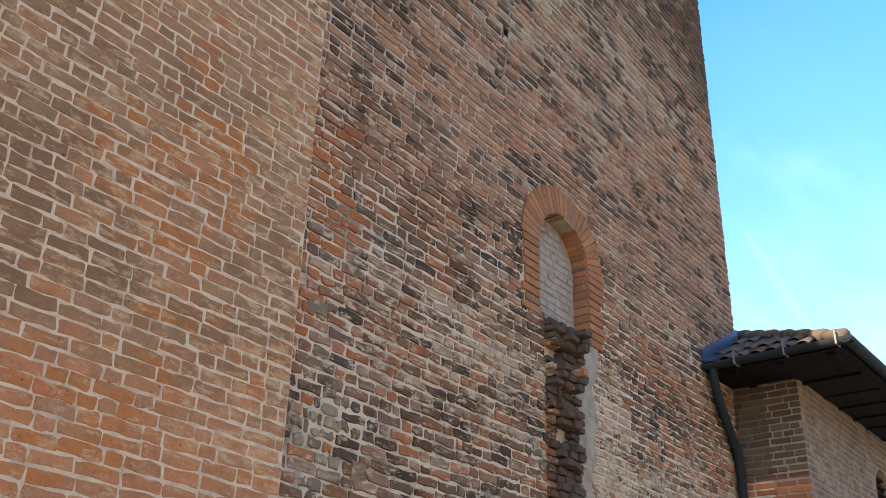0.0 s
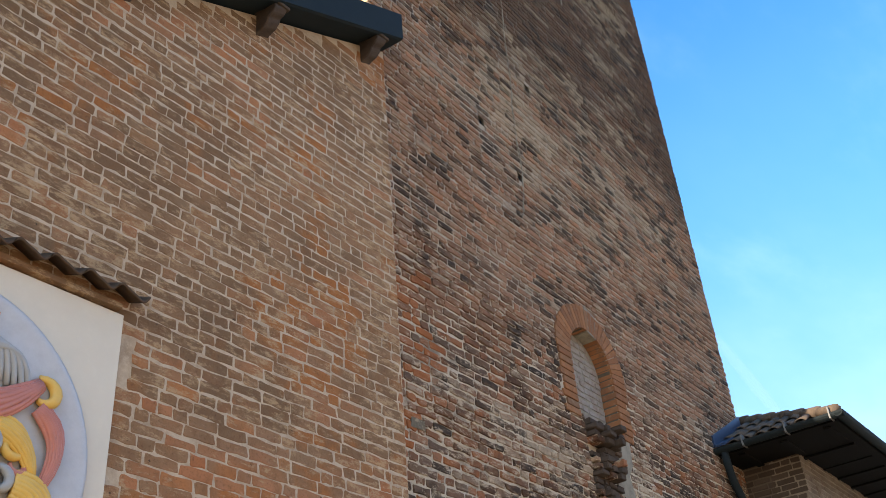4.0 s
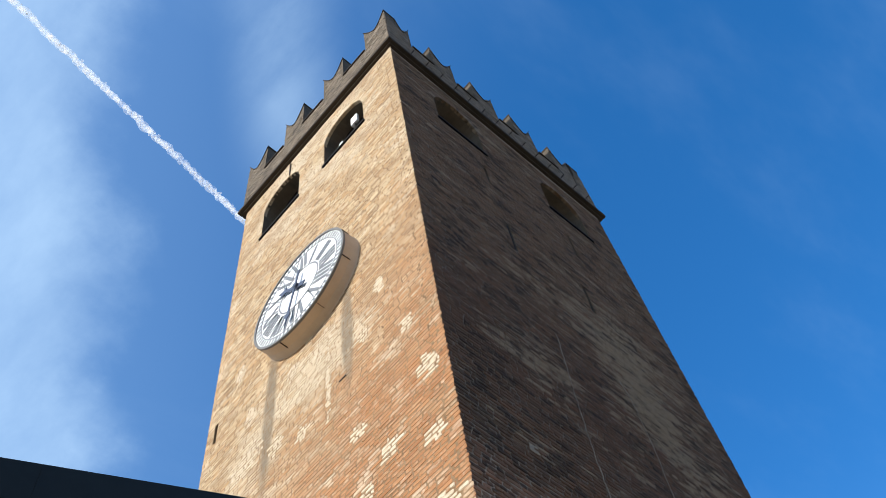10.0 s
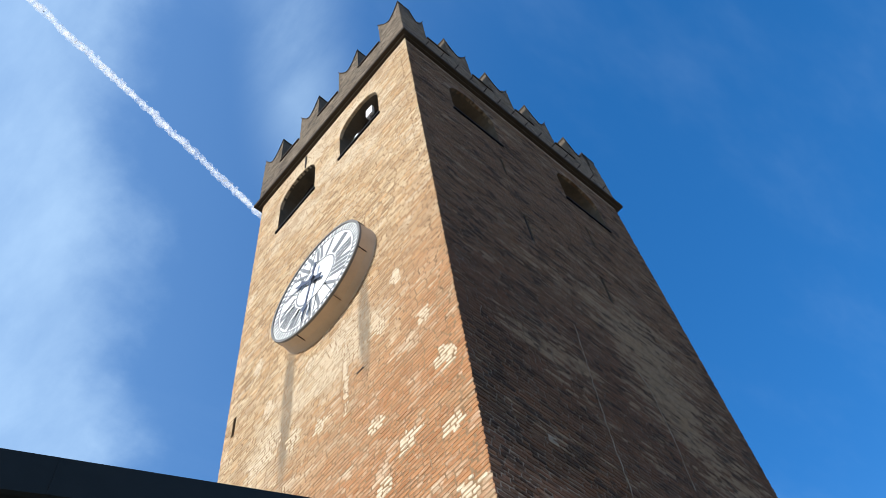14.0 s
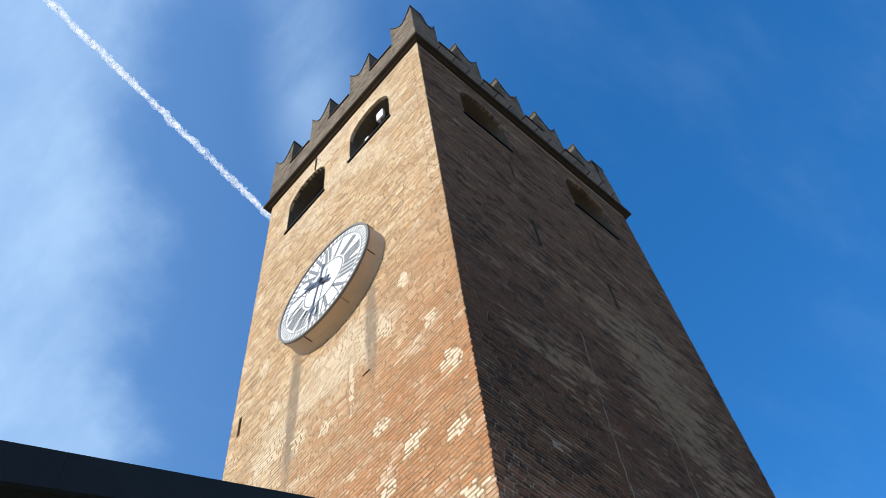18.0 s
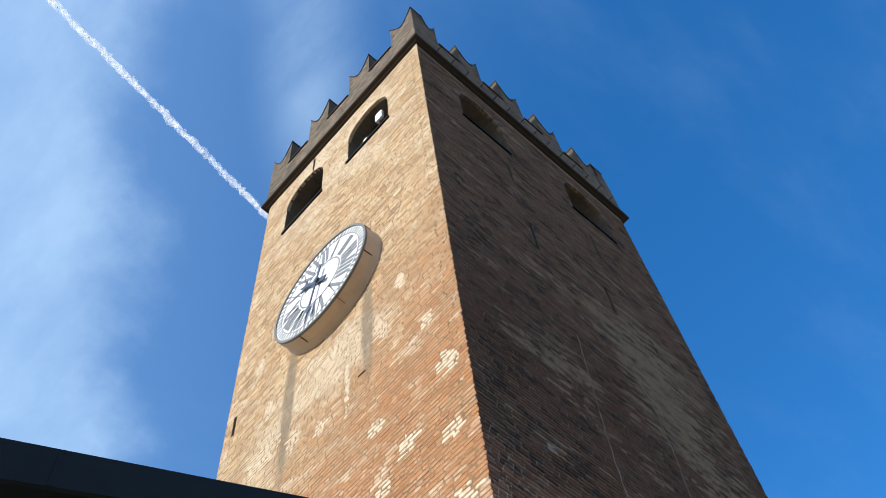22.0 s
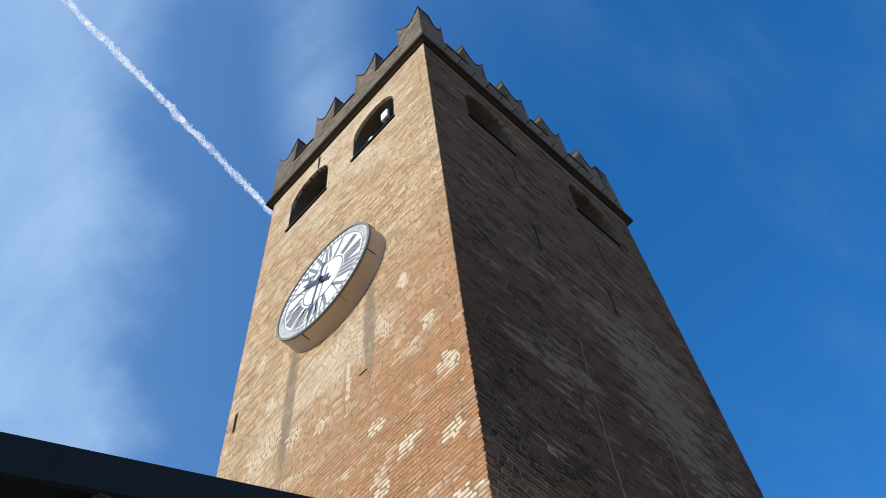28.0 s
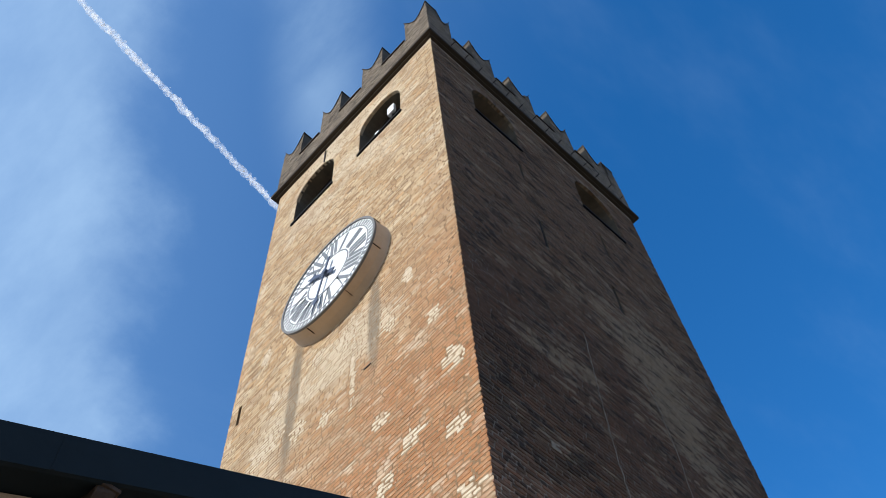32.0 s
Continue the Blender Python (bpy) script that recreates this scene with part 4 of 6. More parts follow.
# pale filled cracks that run down the shaded face
rc_ = random.Random(31)
for line in (((3.22, 17.0), (3.09, 15.2), (2.99, 13.4), (3.0, 12.5), (2.93, 11.2), (2.84, 9.8), (2.86, 8.9), (2.68, 8.1)), ((4.87, 17.2), (5.1, 16.5), (5.1, 15.7), (5.11, 14.9), (5.0, 13.6))):
    pts = []
    for (ua, za), (ub, zb) in zip(line, line[1:]):
        n = max(2, int(abs(za - zb) / 0.12))
        pts += [Vector((ua + (ub - ua) * i / n + rc_.uniform(-0.018, 0.018), -0.014, za + (zb - za) * i / n)) for i in range(n)]
    bm = bmesh.new()
    tube_points(bm, pts, lambda f: 0.004 + 0.016 * abs(noise.noise((f * 40, 0.2, line[0][0]))), 5)
    part("crack_filling", bm, GREY_PATCH, tower, "thin pale mortar filling of a crack")

# iron rods on the tower
part("wall_anchor", box((-0.05, 4.42, 27.9), (-0.02, 4.45, 28.75)), IRON, tower, "thin iron rod")
part("wall_anchor", box((-0.028, 2.2, 15.38), (-0.012, 2.38, 15.395)), IRON, tower, "rusty iron tie bar")

# ---- clock ----
CY, CZ, CR, CX = 3.20, 19.33, 1.44, -0.36
clock = thing("tower_clock", "large round white tower clock with dark roman numerals", "clock", (CX, CY, CZ))


def disc(r, x0, x1, seg=72):
    bm = bmesh.new()
    bmesh.ops.create_cone(bm, cap_ends=True, segments=seg, radius1=r, radius2=r, depth=abs(x1 - x0),
                          matrix=Matrix.Translation(((x0 + x1) / 2, CY, CZ)) @ Matrix.Rotation(math.pi / 2, 4, "Y"))
    return bm


def ring(r0, r1, x0, x1, seg=72, cy=CY, cz=CZ):
    bm = bmesh.new()
    q = [[bm.verts.new((x, cy + r * math.cos(a), cz + r * math.sin(a))) for a in (2 * math.pi * i / seg for i in range(seg))]
         for r, x in ((r0, x0), (r1, x0), (r1, x1), (r0, x1))]
    for i in range(4):
        u, v = q[i], q[(i + 1) % 4]
        for j in range(seg):
            bm.faces.new((u[j], u[(j + 1) % seg], v[(j + 1) % seg], v[j]))
    bmesh.ops.recalc_face_normals(bm, faces=bm.faces)
    return bm


bm = bmesh.new()
loops = [[bm.verts.new((x, CY + r * math.cos(a), CZ - dz + r * math.sin(a))) for a in (2 * math.pi * i / 72 for i in range(72))]
         for r, x, dz in ((CR + 0.01, CX + 0.012, 0), (CR + 0.015, -0.16, 0.0), (CR + 0.035, -0.04, 0.01), (CR + 0.05, 0.0, 0.02))]
for p0, p1 in zip(loops, loops[1:]):
    for i in range(72):
        bm.faces.new((p0[i], p0[(i + 1) % 72], p1[(i + 1) % 72], p1[i]))
bm.faces.new(loops[0])
bmesh.ops.recalc_face_normals(bm, faces=bm.faces)
part("casing", bm, CASING, clock, "beige rendered drum flaring to the wall")
for i in range(8):
    m = Matrix.Translation((0, CY, CZ)) @ Matrix.Rotation(radians(22 + 45 * i), 4, "X")
    part("seam", box((CX + 0.02, -0.006, CR - 0.005), (-0.15, 0.006, CR + 0.030), m), CORBEL, clock)
part("dial", disc(CR - 0.03, CX - 0.004, CX + 0.02), DIAL, clock, "white enamel dial")
part("rim", ring(CR - 0.04, CR + 0.016, CX - 0.03, CX + 0.02), RIM, clock, "thin dark metal rim")
part("minute_ring", ring(CR - 0.225, CR - 0.20, CX - 0.012, CX - 0.003), INK, clock)
part("inner_ring", ring(0.60, 0.635, CX - 0.012, CX - 0.003), INK, clock)
for i in range(60):
    a = 2 * math.pi * i / 60
    # the dial is seen from -x: clockwise runs towards -y
    m = Matrix.Translation((CX - 0.007, CY, CZ)) @ Matrix.Rotation(a, 4, "X")
    w = 0.045 if i % 5 == 0 else 0.028
    part("minute_mark", box((-0.004, -w, CR - 0.19), (0.004, w, CR - 0.06), m), INK, clock)
STROKES = {"I": [(0, 0, 0, 1, 1)], "V": [(-0.32, 1, 0, 0, 1), (0.32, 1, 0, 0, 0)], "X": [(-0.32, 1, 0.32, 0, 1), (0.32, 1, -0.32, 0, 0)]}
WIDE = {"I": 0.42, "V": 0.86, "X": 0.86}
for n, word in enumerate(("XII", "I", "II", "III", "IIII", "V", "VI", "VII", "VIII", "IX", "X", "XI")):
    a = 2 * math.pi * n / 12
    m = Matrix.Translation((CX - 0.008, CY, CZ)) @ Matrix.Rotation(a, 4, "X")
    bm = bmesh.new()
    size, foot = 0.50, 0.665
    full = sum(WIDE[ch] for ch in word)
    s = min(0.30, 0.66 / full) if full > 1 else 0.28
    at = -full / 2
    for ch in word:
        mid = at + WIDE[ch] / 2
        for x0, z0, x1, z1, thick in STROKES[ch]:
            p0, p1 = Vector((0, -(mid + x0) * s, foot + z0 * size)), Vector((0, -(mid + x1) * s, foot + z1 * size))
            d = p1 - p0
            ang = math.atan2(-d.y, d.z)
            w = 0.042 if thick else 0.015
            add_box(bm, (-0.005, -w, 0), (0.005, w, d.length), m @ Matrix.Translation(p0) @ Matrix.Rotation(ang, 4, "X"))
        at += WIDE[ch]
    part("numeral", bm, INK, clock)


def pointer(name, angle, length, tail, w, x, label):
    m = Matrix.Translation((CX - x, CY, CZ)) @ Matrix.Rotation(angle, 4, "X")
    pts = [(-w * 0.5, -tail), (w * 0.5, -tail), (w * 0.35, 0.0), (w * 0.35, length * 0.62), (w * 1.3, length * 0.72), (w * 0.3, length * 0.78),
           (0, length), (-w * 0.3, length * 0.78), (-w * 1.3, length * 0.72), (-w * 0.35, length * 0.62), (-w * 0.35, 0.0)]
    part(name, extrude_outline(pts, lambda a, b: m @ Vector((0, a, b)), (-0.02, 0, 0)), POINTER, clock, label)


pointer("hour_pointer", radians(306), 0.76, 0.30, 0.13, 0.05, "blue-black iron hour pointer")
pointer("minute_pointer", radians(192), 1.34, 0.50, 0.07, 0.085, "long thin blue-black minute pointer")
part("hub", disc(0.07, CX - 0.12, CX - 0.01, 20), POINTER, clock)

# bell and lamps behind the arches
bell = thing("bell", "small bronze bell hanging in the belfry", "bell", (2.2, 3.3, 26.6))
bm = bmesh.new()
prof = [(0.0, 0.62), (0.14, 0.60), (0.22, 0.45), (0.26, 0.2), (0.34, 0.05), (0.42, 0.0)]
bmesh.ops.spin(bm, geom=[*(vs := [bm.verts.new((2.2 + r, 3.3, 26.3 + z)) for r, z in prof]), *[bm.edges.new((a, b)) for a, b in zip(vs, vs[1:])]],
               cent=(2.2, 3.3, 26.3), axis=(0, 0, 1), angle=2 * math.pi, steps=24)
part("bell_body", bm, plain("bronze", (0.12, 0.10, 0.06), 0.45, metal=0.8, vary=0.2), bell, smooth=True)
part("beam", box((0.9, 3.2, 26.95), (W - 0.9, 3.4, 27.15)), WOOD, bell, "dark timber bell beam")
for yy, zz, sz in ((1.84, 27.28, (0.10, 0.26, 0.5)), (2.4, 26.5, (0.10, 0.15, 0.34))):
    lamp = thing("floodlight", "white floodlight box standing in the belfry arch", "lamp", (0.2, yy, zz), "belfry floodlights")
    part("housing", box((0.2 - sz[0] / 2, yy - sz[1] / 2, zz - sz[2] / 2), (0.2 + sz[0] / 2, yy + sz[1] / 2, zz + sz[2] / 2), None, 0.02), WHITE, lamp)
    part("bracket", box((0.2 - 0.02, yy - 0.02, SILL), (0.2 + 0.02, yy + 0.02, zz - sz[2] / 2 + 0.02)), IRON, lamp)

# remains of a broken buttress under the blind window
stub = thing("broken_buttress", "ragged stub of a broken brick buttress on the tower", "masonry", (3.7, 0, 4.8))
for i in range(26):
    z = 3.92 + i * 0.075
    f = (z - 3.9) / 1.95
    u = 3.44
    while u < 3.97:
        w = rng.uniform(0.07, 0.18)
        ridge = max(0.0, 1 - abs(u + w / 2 - 3.74) / 0.34)
        ledge = (i % 5) in (2, 3, 4)
        reach = 0.02 + min(1, ridge * 1.6) * (0.08 * f * rng.random() + ((0.07 + 0.13 * f) * rng.uniform(0.6, 1.2) if ledge else 0.03))
        if rng.random() > 0.1:
            bm = box((u, -reach, z), (u + w, 0.05, z + 0.066 * rng.uniform(0.75, 1.1)), None, 0.010)
            for v in bm.verts:
                v.co += Vector((rng.uniform(-1, 1), rng.uniform(-1, 1), rng.uniform(-1, 1))) * 0.007
            part("brick", bm, CORBEL if ridge > 0.3 and rng.random() < 0.85 else TOWER_BRICK, stub)
        u += w + 0.012
part("render_patch", extrude_outline([(4.0, 4.15), (4.09, 3.98), (4.15, 4.2), (4.24, 4.28), (4.22, 4.5), (4.33, 4.62), (4.30, 4.85), (4.42, 5.02), (4.36, 5.2), (4.31, 5.4), (4.44, 5.55), (4.46, 5.84), (3.99, 5.86), (4.04, 5.6), (3.97, 5.3), (4.05, 5.0), (3.99, 4.7), (4.05, 4.4)],
                                     lambda u, z: Vector((u, -0.021, z)), (0, 0.05, 0)), GREY_PATCH, tower, "grey lime render beside the buttress")

# pale stones on the shaded face
for u, z, w, h in ((0.94, 3.83, 0.16, 0.14), (0.88, 1.75, 0.18, 0.15), (0.4, 4.9, 0.2, 0.1), (1.44, 12.33, 0.2, 0.18), (6.1, 3.6, 0.3, 0.25)):
    part("stone", extrude_outline([(u - w / 2, z - h / 2), (u + w / 2, z - h / 2.3), (u + w / 2.2, z + h / 2), (u - w / 2.3, z + h / 2.2)],
                                  lambda a, b: Vector((a, -0.014, b)), (0, 0.05, 0)), RUBBLE, tower, "pale grey stone among the bricks")
single_bricks(near, (0, 0, 0), (1, 0, 0), (0, -1, 0), TOWER_BRICK, wall_shade, rng, 0.012)

# weathered courses on parapet and merlons
k = Nodes("battlement_brick")
cc = k.colors(k.each(), [(0, (0.24, 0.195, 0.145)), (0.3, (0.16, 0.132, 0.10)), (0.6, (0.27, 0.22, 0.165)), (0.8, (0.12, 0.10, 0.08)), (1, (0.25, 0.21, 0.16))])
cc = k.mix(k.ramp(k.noise(2.0, 5, 0.7), 0.48, 0.7, 0, 0.7), cc, (0.06, 0.052, 0.042))
k.bump(k.noise(30, 6, 0.8), 0.9, 0.012)
BATTLE_BRICK = k.done(cc, 0.93)


def on_battlement(spans):
    def keep(u, z, w):
        if z < PT:
            return True
        for a0, a1 in spans:
            if a0 < u - w / 2 + 0.02 and u + w / 2 - 0.02 < a1:
                f = (a1 - u) / (a1 - a0)
                return z + 0.05 < PT + MN + (MH - MN) * abs(2 * f - 1) ** 1.6
        return False
    return keep


for place0, ud, nd, spans, ln in (((-o, 0, 0), (0, 1, 0), (-1, 0, 0), ys, L + o), ((0, -o, 0), (1, 0, 0), (0, -1, 0), xs + [(-o, 0.88), (W - 0.4, W + o)], W + o)):
    rr = lay_bricks(-o, ln, PB + 0.01, PT + MH, 0.09, 0.074, 0.26, on_battlement(spans), rng, 0.014, 0.1)
    part_mesh("brickwork", brick_mesh("brickwork", rr, place0, ud, nd, rng, 0.010, 0.006, 0.006, 0.0, 0.01), BATTLE_BRICK, tower, "dark weathered battlement courses")["kind"] = "stuff"


# ---- house beside the tower: gable wall, verge, corbels, plaque ----
HY, HX1, HX0 = -0.04, 0.175, -13.0
SLOPE = 0.4785
verge_z = lambda x: 9.03 + SLOPE * x          # underside of the verge over the wall
house = thing("house", "old orange brick house wall with a sloping dark metal verge", "house")
on_house = lambda u, z: Vector((u, HY, z))
house_wall = part("wall", extrude_outline([(HX0, Z0), (-0.06, Z0), (-0.06, verge_z(-0.06)), (HX0, verge_z(HX0))], on_house, (0, 0.5, 0)),
                  MORTAR_HOUSE, house, "orange brick gable wall with pale joints")
part("wall", extrude_outline([(-0.06, Z0), (HX1, Z0), (HX1, verge_z(HX1)), (-0.06, verge_z(-0.06))], on_house, (0, -HY - 0.03, 0)), MORTAR_HOUSE, house)
part("wall", box((HX0, 0.46, Z0), (HX0 + 0.4, 9, 2.2)), MORTAR_HOUSE, house)
part("wall", box((HX0 + 0.4, 8.6, Z0), (-0.1, 9, 2.2)), MORTAR_HOUSE, house)
dark_gaps = [[(-3.36, 6.44), (-3.12, 6.44), (-3.12, 6.52), (-3.36, 6.52)], [(-3.08, 6.42), (-2.86, 6.42), (-2.86, 6.5), (-3.08, 6.5)]]
panel_zone = [(-4.84, 2.45), (-2.66, 2.45), (-2.66, 4.72), (-4.84, 4.72)]


def keep_house(u, z, w):
    if z + 0.05 > verge_z(u - w / 2):
        return False
    return not any(inside(lp, u, z) for lp in dark_gaps + [panel_zone])


rows_house = lay_bricks(-6.5, HX1, 0.05, 9.4, 0.0915, 0.0825, 0.272, keep_house, rng, 0.008, 0.03)
near = [r for r in rows_house if -2.6 < r[0] < 0.0 and 0.95 < r[1] < 3.0][:300]
chosen = set(near)
part_mesh("brickwork", brick_mesh("brickwork", [r for r in rows_house if r not in chosen], (0, HY, 0), (1, 0, 0), (0, -1, 0), rng, 0.002, 0.006, 0.008, 0.003, 0.06, True),
          HOUSE_BRICK, house_wall, "orange and buff brick courses")["kind"] = "stuff"
single_bricks(near, (0, HY, 0), (1, 0, 0), (0, -1, 0), HOUSE_BRICK, house_wall, rng, 0.0025)

# verge: a folded metal edge on corbels, the roof behind it
d = Vector((1, 0, SLOPE)).normalized()
VX0, VX1, VY = HX0 - 0.3, 0.18, -0.32
prof = [(VY, 0.012), (VY, 0.375), (VY + 0.03, 0.39), (0.0, 0.40), (0.0, 0.03), (VY + 0.03, 0.0)]
bm = bmesh.new()
ends = []
for x in (VX0, VX1):
    ends.append([bm.verts.new((x, a, verge_z(x) + b)) for a, b in prof])
n = len(prof)
for i in range(n):
    bm.faces.new((ends[0][i], ends[0][(i + 1) % n], ends[1][(i + 1) % n], ends[1][i]))
bm.faces.new(ends[0][::-1]), bm.faces.new(ends[1])
bmesh.ops.recalc_face_normals(bm, faces=bm.faces)
verge = part("verge", bm, ZINC, house, "dark painted metal verge along the roof edge")
for x in (-9.6, -7.2, -4.8, -2.05):
    part("seam", extrude_outline([(x, verge_z(x) + 0.015), (x + 0.03, verge_z(x) + 0.03), (x + 0.03, verge_z(x) + 0.385), (x, verge_z(x) + 0.37)],
                                 lambda u, z: Vector((u, VY - 0.004, z)), (0, 0.02, 0)), ZINC, verge)
part("roof", extrude_outline([(VX0, verge_z(VX0) + 0.1), (-0.03, verge_z(-0.03) + 0.1), (-0.03, verge_z(-0.03) + 0.36), (VX0, verge_z(VX0) + 0.36)],
                             lambda u, z: Vector((u, 0.01, z)), (0, 9.2, 0)), TILE, house, "tiled lean-to roof against the tower")
for x in (-8.64, -7.22, -5.81, -4.39, -2.97, -1.55, -0.13):
    z = verge_z(x)
    pr = [(HY + 0.02, 0.02), (-0.27, 0.02), (-0.285, -0.05), (-0.25, -0.10), (-0.20, -0.115), (-0.19, -0.16), (-0.14, -0.21), (-0.08, -0.22), (HY + 0.02, -0.25)]
    bm = extrude_outline(pr, lambda a, b, x=x, z=z: Vector((x - 0.075, a, z + b)), (0.15, 0, 0))
    for v in bm.verts:
        v.co.z += SLOPE * (v.co.x - x)
    bmesh.ops.bevel(bm, geom=list(bm.edges), offset=0.01, segments=1, affect="EDGES")
    cb = part("corbel", bm, CORBEL, house, "carved brown stone corbel")
    part("corbel_plate", box((x - 0.095, -0.30, z - 0.022), (x + 0.095, HY + 0.01, z + 0.012), None, 0.006), CORBEL, cb)

# plaster panel with a round ceramic coat of arms
PX, PZ, PR = -3.75, 3.60, 0.95
panel = thing("plaque", "cream plaster panel holding a round coloured ceramic coat of arms", "plaque", (PX, HY, PZ))
part("panel", box((-4.84, HY - 0.035, 2.45), (-2.66, HY + 0.05, 4.72), None, 0.006), PLASTER, panel, "smooth cream plaster field")


def flat_disc(cx, cz, r, y0, y1, seg=64):
    return extrude_outline([(cx + r * math.cos(2 * math.pi * i / seg), cz + r * math.sin(2 * math.pi * i / seg)) for i in range(seg)],
                           lambda u, z: Vector((u, y0, z)), (0, y1 - y0, 0))


def flat_ring(cx, cz, r0, r1, y0, y1, seg=64):
    bm = bmesh.new()
    q = [[bm.verts.new((cx + r * math.cos(a), y, cz + r * math.sin(a))) for a in (2 * math.pi * i / seg for i in range(seg))]
         for r, y in ((r0, y1), (r0 + 0.02, y0), (r1 - 0.02, y0), (r1, y1))]
    for u, v in zip(q, q[1:]):
        for j in range(seg):
            bm.faces.new((u[j], u[(j + 1) % seg], v[(j + 1) % seg], v[j]))
    bmesh.ops.recalc_face_normals(bm, faces=bm.faces)
    return bm


glaze = lambda nm, c: plain(nm, c, 0.38, vary=0.14, scale=9, relief=0.004, fine=14)
PALE_BLUE, WHITE_G, GOLD = glaze("pale_grey_glaze", (0.50, 0.48, 0.46)), glaze("white_glaze", (0.54, 0.53, 0.54)), glaze("yellow_glaze", (0.80, 0.47, 0.10))
RED_G, COBALT, GREY_G = glaze("red_glaze", (0.58, 0.20, 0.14)), glaze("cobalt_glaze", (0.06, 0.13, 0.55)), glaze("grey_glaze", (0.40, 0.39, 0.37))
ORANGE_G = glaze("orange_glaze", (0.72, 0.27, 0.05))
face = HY - 0.036
part("groove", flat_ring(PX, PZ, PR - 0.02, PR + 0.02, face - 0.012, face + 0.01), GREY_G, panel, "grey edge of the roundel")
roundel = part("roundel", flat_disc(PX, PZ, PR - 0.03, face - 0.02, face + 0.01), PALE_BLUE, panel, "pale grey glazed roundel")
bm = bmesh.new()
rim = [[bm.verts.new((PX + r * math.cos(a), face + y, PZ + r * math.sin(a))) for a in (2 * math.pi * i / 72 for i in range(72))]
       for r, y in ((PR - 0.005, 0.01), (PR - 0.01, -0.034), (PR - 0.03, -0.042), (PR - 0.055, -0.038), (PR - 0.10, -0.030), (PR - 0.16, -0.0245), (PR - 0.22, -0.0215), (PR - 0.26, -0.0205), (PR - 0.27, -0.01))]
for u, v in zip(rim, rim[1:]):
    for j in range(72):
        bm.faces.new((u[j], u[(j + 1) % 72], v[(j + 1) % 72], v[j]))
bmesh.ops.recalc_face_normals(bm, faces=bm.faces)
part("border", bm, WHITE_G, roundel, "broad hollow border in pale blue-white glaze", True)


def leaf(cx, cz, r, turn, mat, name, bend=1.0, thick=0.05, wide=0.28):
    """A curling leaf of the mantling, in relief."""
    bm = bmesh.new()
    pts = []
    for i in range(13):
        f = i / 12
        a = turn + bend * f * 4.2
        rr = r * (1 - 0.62 * f)
        pts.append(Vector((cx + rr * math.cos(a), face - 0.03 - 0.02 * math.sin(f * 3), cz + rr * math.sin(a))))
    tube_points(bm, pts, lambda f: r * wide * 1.25 * (0.35 + 0.75 * math.sin(math.pi * min(1, f * 0.8 + 0.15))), 8)
    part(name, bm, mat, roundel, smooth=True)


def oval(rx, rz, n=28, cz=-0.24):
    return [(PX + rx * math.cos(2 * math.pi * i / n), PZ + cz + rz * math.sin(2 * math.pi * i / n)) for i in range(n)]


def on_face(off):
    return lambda u, z: Vector((u, face - off, z))


part("shield", extrude_outline(oval(0.25, 0.36), on_face(0.075), (0, 0.06, 0)), COBALT, roundel, "cobalt blue oval shield")
for rx, rz, off in ((0.33, 0.45, 0.062), (0.40, 0.52, 0.048)):
    bm = bmesh.new()
    ring_pts = [Vector((a, face - off, b)) for a, b in oval(rx, rz, 36)]
    tube_points(bm, ring_pts + ring_pts[:1], 0.03, 8)
    part("shield_frame", bm, GREY_G, roundel, "grey strapwork round the shield", True)
for dx, dz, turn in ((-0.10, -0.08, 0.4), (0.10, -0.08, -0.4), (-0.11, -0.30, -0.3), (0.11, -0.30, 0.3), (0.0, -0.48, 0.0)):
    m = Matrix.Translation((PX + dx, 0, PZ + dz)) @ Matrix.Rotation(turn, 4, "Y")
    blade = [(-0.02, -0.08), (0.02, -0.08), (0.05, 0.0), (0.015, 0.02), (0.04, 0.08), (0.0, 0.10), (-0.04, 0.08), (-0.015, 0.02), (-0.05, 0.0)]
    part("charge", extrude_outline(blade, lambda u, z, m=m: m @ Vector((u, face - 0.088, z)), (0, 0.02, 0)), WHITE_G, roundel, "white glazed charge")


def mantle(a, b, c, wide, mat, count=7):
    """A fluted leaf of the mantling along a bent line, tapering to its tip."""
    bm = bmesh.new()
    a, b, c = Vector(a), Vector(b), Vector(c)
    for q in range(count):
        side = (q / (count - 1) * 2 - 1)
        pts = []
        for i in range(10):
            f = i / 9
            p = a * (1 - f) ** 2 + b * 2 * f * (1 - f) + c * f * f
            d = ((b - a) * (1 - f) + (c - b) * f).normalized()
            half = wide * (0.45 + 0.75 * math.sin(math.pi * min(1, 0.15 + 0.8 * f))) * (1 - 0.45 * f) * (1 + 0.10 * math.sin(9 * f + 2 * q))
            p = p + Vector((-d.y, d.x)) * half * side
            pts.append((PX + p.x, face - 0.035 - 0.035 * math.sin(math.pi * (0.2 + 0.6 * f)) * (1 - 0.6 * side * side), PZ + 0.07 + p.y))
        tube_points(bm, pts, lambda f: wide * 0.34 * (1.05 - 0.6 * f), 7)
    part("leaf", bm, mat, roundel, smooth=True)


